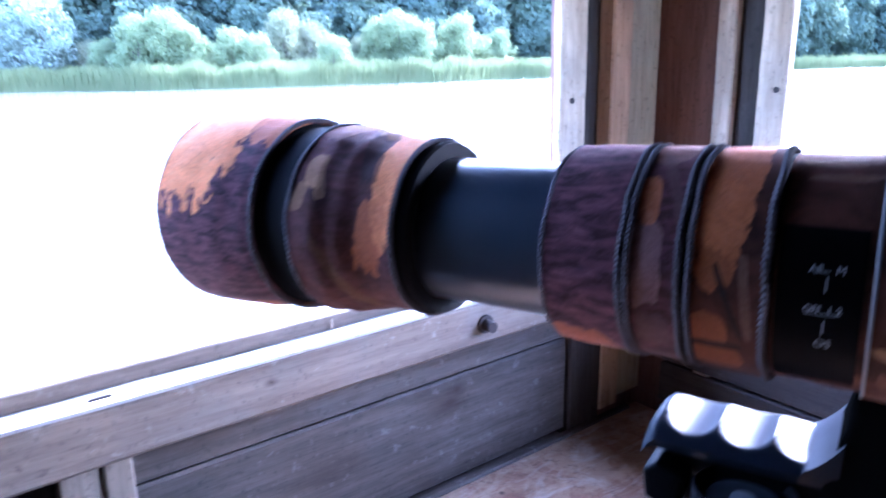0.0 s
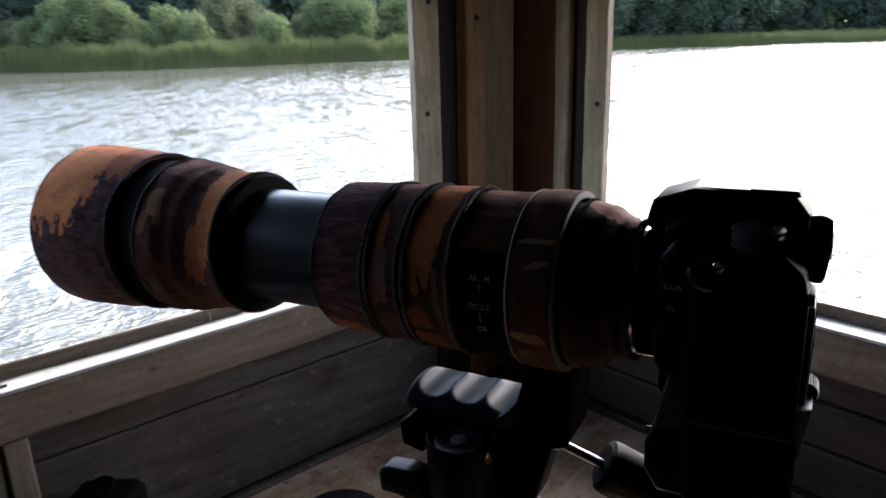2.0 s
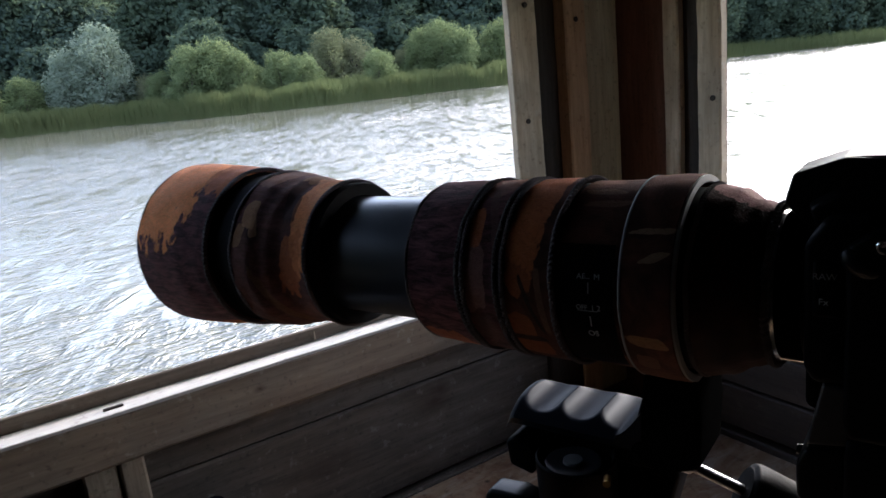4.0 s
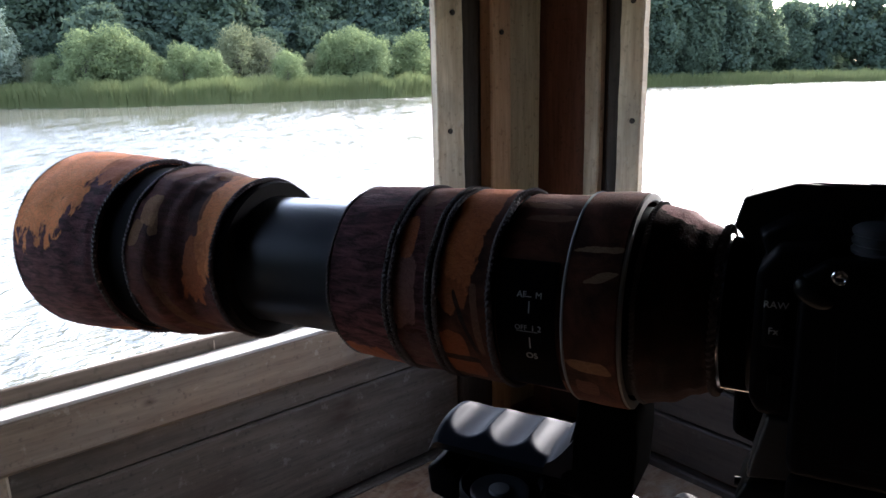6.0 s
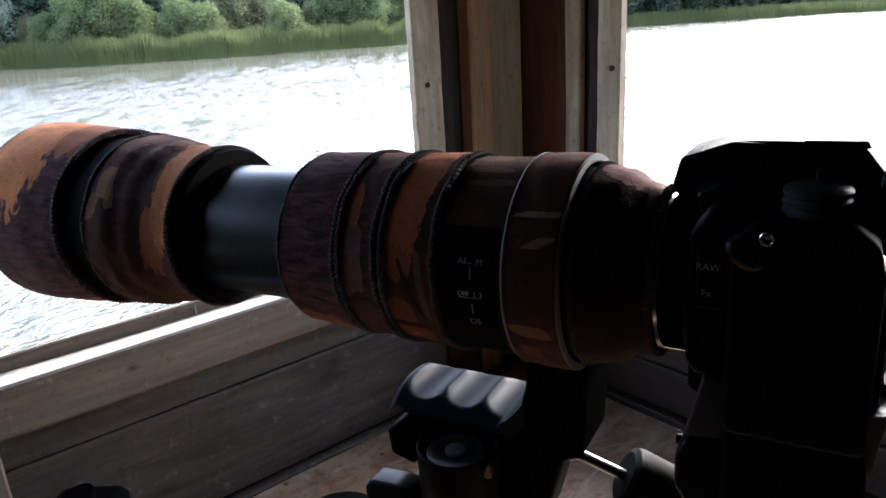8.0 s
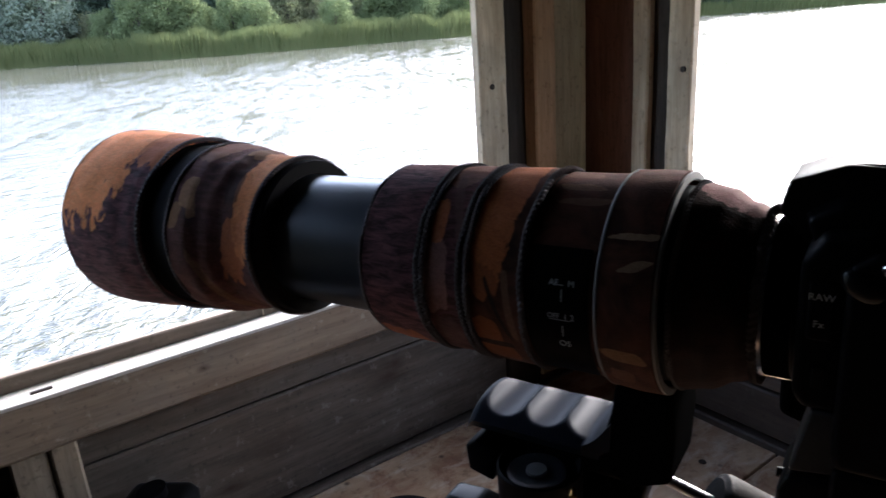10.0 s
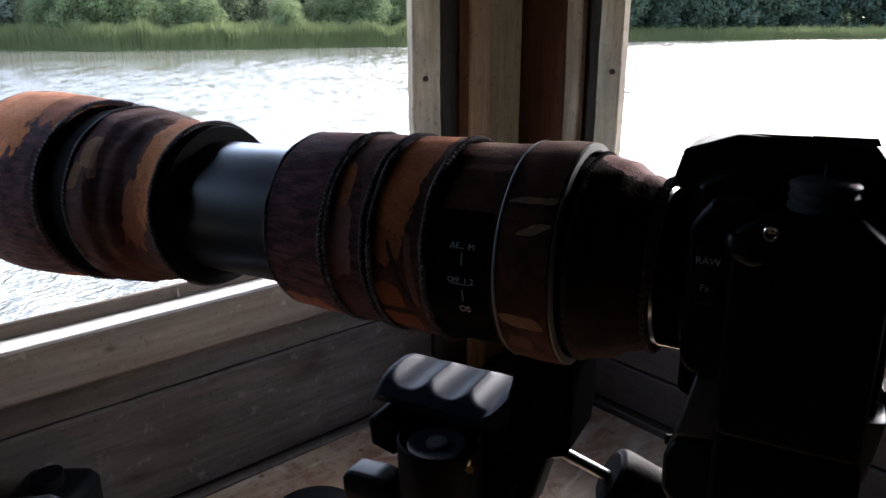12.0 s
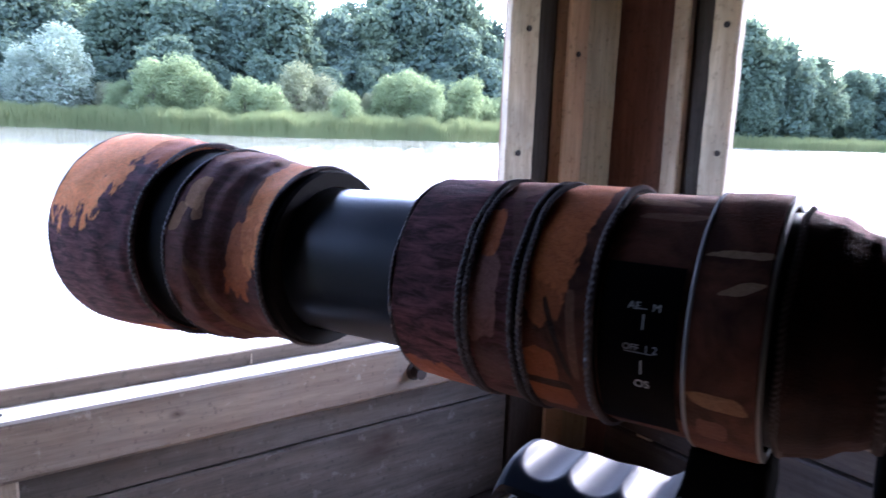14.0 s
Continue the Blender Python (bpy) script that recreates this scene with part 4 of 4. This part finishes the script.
part("strap", bm, LEATHER, cam_body, "hanging black neck strap", True)

# ---- tripod ----
tri = thing("tripod", "black tripod with pan head and foam handle, on the shelf", "tripod", RIG)
head = part("head_body", side_block([(0.150, -0.124), (0.078, -0.124), (0.070, -0.150), (0.078, -0.178), (0.128, -0.178), (0.150, -0.150)], -0.030, 0.014, 0.005), BLACK, tri, "black pan and tilt head", True)
part("quick_plate", side_block([(0.152, -0.1088), (0.066, -0.1088), (0.064, -0.1235), (0.156, -0.1235)], -0.030, 0.020, 0.003), BLACK, tri, "quick release plate", True)
clampb = part("clamp", side_block([(0.158, -0.112), (0.166, -0.118), (0.164, -0.136), (0.146, -0.140), (0.142, -0.118)], 0.002, 0.036, 0.003), BLACK, head, "", True)
pan = part("pan_base", lathe([(-0.182, 0.0), (-0.182, 0.022), (-0.172, 0.0255), (-0.1305, 0.0262), (-0.1285, 0.0262), (-0.1275, 0.0250), (-0.1300, 0.0235), (-0.1325, 0.0230), (-0.1325, 0.0)], 64), BLACK, tri, "round pan base with rim", True)
pan.matrix_parent_inverse = Matrix()
UPX = Matrix(((0, 0, -1, 0), (0, 1, 0, 0), (1, 0, 0, 0), (0, 0, 0, 1)))
pan.matrix_basis = Matrix.Translation((0.112, 0.036, 0.013)) @ UPX
part("level_rim", lathe([(0, 0.0175), (0.0025, 0.0180), (0.003, 0.0165), (0.0015, 0.0120), (0.0015, 0.0)], 48), LEVEL, pan, "grey spirit level housing", True)
lv = part("spirit_level", lathe([(0, 0.0), (0.0, 0.0065), (0.0022, 0.0062), (0.0030, 0.0)], 32), PLATE, pan, "", True)
for o, q in ((pan.children[0], -0.1330), (lv, -0.1312)):
    o.matrix_parent_inverse = Matrix()
    o.matrix_basis = Matrix.Translation((q, 0.004, 0.0))
bm = rod((0.0860, 0.046, -0.1190), (0.0835, 0.053, -0.1190), 0.0024, None, 16)
part("brass_pin", bm, BRASS, head, "small brass pin", True)
part("lock_lever", side_block([(0.138, -0.148), (0.150, -0.146), (0.172, -0.148), (0.176, -0.154), (0.175, -0.170), (0.158, -0.170), (0.140, -0.176), (0.128, -0.176)], 0.034, 0.054, 0.004), BLACK_SATIN, tri, "curved locking lever", True)
A, B, C = Vector((0.050, 0.006, -0.1215)), Vector((0.020, -0.006, -0.139)), Vector((-0.064, -0.036, -0.184))
handle = part("pan_handle", rod(A, B, 0.0036, None, 24), STEEL, tri, "dull steel handle bar", True)
part("collar", rod(A - (B - A).normalized() * 0.006, A + (B - A).normalized() * 0.004, 0.0075, 0.0055, 20), STEEL, handle, "", True)
ax_ = (C - B).normalized()
gl = (C - B).length
prof = fine_profile([(0.0, 0.0), (0.0, 0.0150), (0.0025, 0.0188), (0.006, 0.0195), (0.03, 0.0188), (gl - 0.01, 0.0200), (gl - 0.002, 0.0190), (gl, 0.0165), (gl, 0.0)], 4)
fg = part("foam_grip", lathe(prof, 48, 0.0004), FOAM, handle, "dark foam hand grip", True)
fg.matrix_parent_inverse = Matrix()
fg.matrix_basis = Matrix.Translation(B) @ ax_.to_track_quat("X", "Z").to_matrix().to_4x4()
part("head_stem", side_block([(0.088, -0.110), (0.058, -0.108), (0.054, -0.132), (0.066, -0.176), (0.088, -0.176)], -0.020, 0.010, 0.004), BLACK, tri, "", True)
SH = (SHELF_Z - P0.z) / UP.z
shoulder = part("leg_shoulder", lathe([(-0.215, 0.0), (-0.213, 0.036), (-0.195, 0.038), (-0.180, 0.030), (-0.178, 0.0)], 48), BLACK, tri, "", True)
shoulder.matrix_parent_inverse = Matrix()
shoulder.matrix_basis = Matrix.Translation((0.105, 0.005, 0.0)) @ UPX
for deg in (62, 182, 302):
    d = Vector((math.cos(radians(deg)), math.sin(radians(deg)), 0))
    top = Vector((0.105, 0.005, -0.195)) + d * 0.030
    mid = Vector((0.105, 0.005, -0.32)) + d * 0.068
    bot = Vector((0.105, 0.005, SH + 0.006)) + d * 0.105
    leg = part("leg", rod(top, mid, 0.0125, 0.0115, 24), BLACK_SATIN, tri, "", True)
    part("lower_tube", rod(mid, bot, 0.0085, None, 20), STEEL, leg, "", True)
    part("rubber_foot", rod(bot - Vector((0, 0, 0.0055)), bot + Vector((0, 0, 0.014)), 0.0125, 0.010, 20), GRIP, leg, "", True)
    part("joint", rod(top + Vector((-d.y, d.x, 0)) * 0.013, top - Vector((-d.y, d.x, 0)) * 0.013, 0.014, None, 24), BLACK, leg, "", True)
    part("strut", rod(top.lerp(mid, 0.55), Vector((0.105, 0.005, -0.27)), 0.0035, None, 12), STEEL, leg, "", True)

strut = part("brace", rod((0.0945, 0.036, -0.1715), (0.1500, 0.036, -0.2535), 0.0042, None, 20), METAL, tri, "dull steel brace", True)
part("brace_socket", rod((0.0860, 0.036, -0.1590), (0.1000, 0.036, -0.1795), 0.0092, 0.0078, 20), LEVEL, strut, "", True)
hub = part("leg_hub", rod((0.066, 0.022, -0.186), (0.0545, 0.0345, -0.186), 0.0165, 0.0155, 32), BLACK, tri, "round leg hinge", True)
part("hinge_pin", rod((0.0545, 0.0345, -0.186), (0.0533, 0.0358, -0.186), 0.0060, 0.0055, 20), METAL, hub, "", True)
part("level_cap", rod((0.146, 0.044, -0.1500), (0.146, 0.044, -0.1474), 0.0050, None, 20), BLACK_SATIN, tri, "", True)

# ---- second camera, standing on the shelf against the sill ----
M2 = pose(0.252, 0.530, SHELF_Z, 0, 0, 140) @ Matrix.Diagonal((1.25, 1.60, 0.90, 1))
cam2 = thing("digital_camera", "small black digital camera standing on the shelf end", "camera", M2)
part("body", side_block([(-0.030, 0.0), (0.030, 0.0), (0.032, 0.128), (0.024, 0.138), (-0.024, 0.138), (-0.032, 0.128)], -0.07, 0.07, 0.006), BLACK_SATIN, cam2, "", True)
part("prism_housing", side_block([(-0.034, 0.132), (0.036, 0.132), (0.026, 0.150), (-0.020, 0.156), (-0.034, 0.148)], -0.028, 0.028, 0.004), LEVEL, cam2, "", True)
part("hot_shoe", box(-0.022, -0.002, -0.010, 0.010, 0.1555, 0.1585, 0.0006), METAL, cam2, "", True)
part("top_display", box(-0.014, 0.012, 0.034, 0.062, 0.138, 0.1392, 0.0005), GLASS, cam2, "", True)
part("dial", rod((0.0, -0.05, 0.136), (0.0, -0.05, 0.150), 0.012, 0.0115, 32), BLACK, cam2, "ribbed dial", True)
for k in range(4):
    part("button", rod((0.022 - 0.006 * k, 0.066, 0.137), (0.022 - 0.006 * k, 0.066, 0.1405), 0.0022, None, 12), METAL, cam2, "", True)
part("lens_barrel", rod((0.03, 0, 0.065), (0.085, 0, 0.065), 0.034, 0.036, 48), BLACK_SATIN, cam2, "", True)
tagged(cam2, "black digital camera with top display standing on the shelf")
part("stand", box(-0.03, 0.03, -0.065, 0.065, -0.001, 0.004), BLACK, cam2)

# round black case on the shelf
case = thing("lens_case", "round black lens case standing on the plywood shelf", "lens case", pose(0.525, 0.445, SHELF_Z) @ Matrix.Diagonal((1.1, 1.1, 0.84, 1)))
cs = part("case_body", lathe([(0.0, 0.0), (0.0, 0.043), (0.004, 0.046), (0.058, 0.046), (0.060, 0.045)], 64), LEATHER, case, "", True)
lid = part("lid", lathe([(0.059, 0.0462), (0.061, 0.047), (0.072, 0.0455), (0.080, 0.034), (0.083, 0.018), (0.084, 0.0)], 64), LEATHER, case, "domed lid", True)
for o in (cs, lid):
    o.matrix_parent_inverse = Matrix()
    o.matrix_basis = UPX

# ---- lake, banks and trees ----
WATER_Z = -0.40
SHORE = ((-180, 4.0), (-60, 4.0), (-35, 6.0), (-15, 150.0), (0, 165.0), (14, 155.0), (20, 146.0), (30, 128.0), (38, 112.0), (46, 94.0), (54, 82.0), (66, 76.0), (74, 77.0), (82, 90.0), (95, 96.0), (112, 80.0), (128, 6.0), (140, 4.0), (180, 4.0))


def shore(az):
    for (a0, r0), (a1, r1) in zip(SHORE, SHORE[1:]):
        if a0 <= az <= a1:
            f = (az - a0) / (a1 - a0)
            f = f * f * (3 - 2 * f)
            return r0 + (r1 - r0) * f
    return 4.0


def polar(az, r, z):
    return Vector((r * math.cos(radians(az)), r * math.sin(radians(az)), z))


def height(az, r):
    e = r - shore(az)
    if e < 0:
        return WATER_Z - min(1.2, 0.10 * -e)
    return WATER_Z + min(0.55, 0.12 * e) + 0.10 * noise.noise(Vector((r * 0.1, az * 0.2, 0))) * min(1, e / 4)


bm = bmesh.new()
AZ = [-180 + 2 * k for k in range(180)]
prev = None
for k in range(62):
    ring = []
    for az in AZ:
        q = k - 22
        r = shore(az) * (k / 22.0) ** 1.3 if k <= 22 else shore(az) + 1.1 ** q * 2.0 * q
        r = max(r, 0.02)
        r = r if k < 61 else 4000
        ring.append(bm.verts.new(polar(az, r, height(az, r) if r < 3000 else 0.0) if k else polar(az, 0.3, -0.6)))
    if prev:
        for i in range(len(AZ)):
            j = (i + 1) % len(AZ)
            bm.faces.new((prev[i], prev[j], ring[j], ring[i]))
    else:
        bm.faces.new(ring)
    prev = ring
tagged(part("ground", bm, GROUND, None, "", True), "rough grassy lake bank reaching the horizon", "", "", "structure")
bm = bmesh.new()
vs = [bm.verts.new(polar(a, max(7.0, shore(a) + 3.0), WATER_Z)) for a in range(-180, 180, 2)]
bm.faces.new(vs)
tagged(part("water", bm, WATER, None), "grey rippled lake water glittering in flat light", "", "", "structure")

rng = random.Random(5)


def crown(blobs, n, size, seed):
    """A crown of small tilted leaf clumps scattered over uneven lobes."""
    r = random.Random(seed)
    verts, faces = [], []
    total = sum(b[3] ** 2 for b in blobs)
    for x, y, z, rad in blobs:
        for _ in range(int(n * rad ** 2 / total)):
            d = Vector((r.gauss(0, 1), r.gauss(0, 1), r.gauss(0, 1))).normalized()
            c = Vector((x, y, z)) + d * rad * (r.random() ** 0.35) * (1 + 0.28 * noise.noise(d * 2.3 + Vector((x, y, z))))
            u = Vector((r.gauss(0, 1), r.gauss(0, 1), r.gauss(0, 1))).normalized()
            w = u.cross(d + Vector((0.01, 0.02, 0.3))).normalized()
            k = size * r.uniform(0.55, 1.3)
            i = len(verts)
            verts += [c - u * k, c - w * k * 0.55, c + u * k, c + w * k * 0.55 + d * k * 0.3]
            faces.append((i, i + 1, i + 2, i + 3))
    me = bpy.data.meshes.new("crown")
    me.from_pydata(verts, [], faces)
    return me


def tree(name, label, category, h, spread, material, n, size, seed, lobes=16, low=0.25):
    """A tapered, forked trunk and a lobed crown; h metres high."""
    r = random.Random(seed)
    ob = thing(name, label, category)
    bm = bmesh.new()
    top = Vector((r.uniform(-.3, .3), r.uniform(-.3, .3), h * 0.6))
    rod((0, 0, -0.6), top, h * 0.020 + 0.04, h * 0.008, 8, bm)
    blobs = []
    for k in range(lobes):
        a = k * 2.4 + r.uniform(-.4, .4)
        f = (k + 0.5) / lobes
        z = h * (low + (0.90 - low) * f)
        prof_ = math.sin(math.pi * min(0.97, 0.14 + 0.80 * f)) ** 0.8
        dist = spread * prof_ * r.uniform(0.35, 0.75)
        c = Vector((math.cos(a) * dist, math.sin(a) * dist, z))
        blobs.append((c.x, c.y, c.z, spread * r.uniform(0.22, 0.44)))
        if k % 2 == 0:
            rod(top * r.uniform(0.35, 0.95), c, h * 0.006 + 0.02, 0.02, 5, bm)
    part("trunk", bm, BARKWOOD, ob)
    me = crown(blobs, n, size, seed)
    me.materials.append(material)
    cr = new("crown", me)
    cr.parent = ob
    return ob


def scatter(base, spots, group):
    """Copies of one tree at (azimuth, distance past the shore, scale)."""
    for i, (az, d, sc) in enumerate(spots):
        r = shore(az) + d
        m = Matrix.Translation(polar(az, r, height(az, r) - 0.05)) @ Matrix.Rotation(rng.uniform(0, 6.28), 4, "Z") @ Matrix.Diagonal((sc, sc, sc * rng.uniform(0.93, 1.07), 1))
        if i == 0:
            base.matrix_world = m
            tagged(base, "", "", group)
        else:
            o = copy_thing(base, Matrix())
            o.matrix_basis = m
            tagged(o, "", "", group)


def spread_spots(a0, a1, step, d0, d1, s0, s1):
    out, a = [], a0
    while a < a1:
        out.append((a + rng.uniform(-.3, .3) * step, rng.uniform(d0, d1), rng.uniform(s0, s1)))
        a += step
    return out


oak = tree("oak_tree", "tall dark green woodland oak behind the lake", "tree", 19.5, 6.2, LEAF_DARK, 15000, 0.36, 1, 40, 0.16)
scatter(oak, spread_spots(41, 118, 3.0, 22, 32, 1.02, 1.22), "woodland behind the lake")
ash = tree("ash_tree", "tall dense woodland ash behind the lake", "tree", 16.0, 5.2, LEAF_DARK, 13000, 0.35, 2, 36, 0.12)
scatter(ash, spread_spots(43, 118, 3.2, 16, 22, 0.92, 1.12), "woodland behind the lake")
edge_tree = tree("woodland_tree", "lower woodland edge tree with dark leaves", "tree", 9.5, 4.2, LEAF_DARK, 10000, 0.32, 3, 30, 0.08)
scatter(edge_tree, spread_spots(42, 118, 3.6, 12, 16, 0.85, 1.12), "woodland edge")
willow = tree("white_willow", "pale silvery willow among the bushes", "tree", 9.4, 3.4, LEAF_WILLOW, 12000, 0.14, 4, 30, 0.12)
scatter(willow, [(81.7, 4.0, 1.32), (84.2, 5.0, 0.95), (97.0, 5.0, 0.9)], "willows")
sallow = tree("sallow_bush", "rounded light green sallow bush on the bank", "bush", 6.6, 3.2, LEAF_BUSH, 15000, 0.110, 5, 40, 0.10)
scatter(sallow, [(61.5, 1.4, 0.77), (69.0, 4.0, 0.92), (67.4, 3.6, 0.80), (75.7, 4.5, 1.10), (73.6, 5.0, 1.18), (72.2, 4.0, 0.90), (77.9, 6.0, 0.75), (57.9, 6.0, 1.02), (56.3, 5.0, 1.16), (54.6, 3.5, 0.98), (51.6, 5.0, 1.08), (50.2, 6.0, 0.85), (48.5, 5.0, 0.9), (71.0, 8.0, 0.75), (87.0, 4.0, 0.9), (89.5, 5.0, 1.0), (93.0, 4.0, 1.05), (101.0, 5.0, 1.0), (105.0, 5.0, 1.0)], "bushes on the bank")
osier = tree("osier_bush", "olive brown osier bush behind the green ones", "bush", 6.8, 3.2, LEAF_OSIER, 13000, 0.115, 15, 40, 0.10)
scatter(osier, [(65.2, 9.0, 1.10), (63.4, 9.5, 0.95), (59.4, 9.0, 0.75), (79.0, 7.0, 0.7)], "bushes on the bank")
far_oak = tree("far_oak", "tall blue-green trees on the far bank", "tree", 24.0, 8.5, LEAF_DARK, 14000, 0.50, 7, 34, 0.06)
scatter(far_oak, [(31.0, 8.0, 0.98), (34.0, 12.0, 1.0), (37.0, 14.0, 1.0), (39.5, 12.0, 0.92), (28.4, 9.0, 0.80), (26.0, 12.0, 0.72), (23.6, 16.0, 0.66), (29.6, 14.0, 0.8), (42.0, 12.0, 0.9), (33.0, 5.0, 0.6), (30.2, 5.0, 0.55), (36.0, 5.0, 0.62), (39.0, 6.0, 0.6)], "far trees")
scatter(tree("far_tree", "lower hazy trees on the far bank", "tree", 13.0, 6.0, LEAF_DARK, 6000, 0.45, 8, 18, 0.05), spread_spots(-14, 30, 1.5, 18, 40, 1.0, 1.35), "far trees")


def reeds(name, a0, a1, d0, d1, n, h, label, seed):
    r = random.Random(seed)
    verts, faces = [], []
    for _ in range(n):
        az = r.uniform(a0, a1)
        rad = shore(az) + r.uniform(d0, d1)
        b = polar(az, rad, WATER_Z - 0.1)
        hh = h * r.uniform(0.6, 1.1) * (1 + 0.30 * noise.noise(Vector((az * 0.55, rad * 0.3, seed))) + 0.22 * noise.noise(Vector((az * 3.0, rad * 0.5, seed))))
        t = Vector((-math.sin(radians(az)), math.cos(radians(az)), 0)) * r.uniform(0.03, 0.07)
        lean = Vector((r.gauss(0, 0.12), r.gauss(0, 0.12), 0)) * hh
        i = len(verts)
        verts += [b - t, b + t, b + t * 0.8 + lean * 0.4 + Vector((0, 0, hh * 0.6)), b + lean + Vector((0, 0, hh)), b - t * 0.8 + lean * 0.4 + Vector((0, 0, hh * 0.6))]
        faces.append((i, i + 1, i + 2, i + 3, i + 4))
    me = bpy.data.meshes.new(name)
    me.from_pydata(verts, [], faces)
    me.materials.append(REED)
    return tagged(new(name, me), label, "reeds", "", "stuff")


reeds("reed_bed", 40, 116, -1.0, 4.0, 95000, 2.5, "dense green reed bed along the water's edge", 11)
reeds("reed_bed", -12, 40, -1.0, 5.0, 22000, 2.2, "bright green far reed bed along the shore", 12)
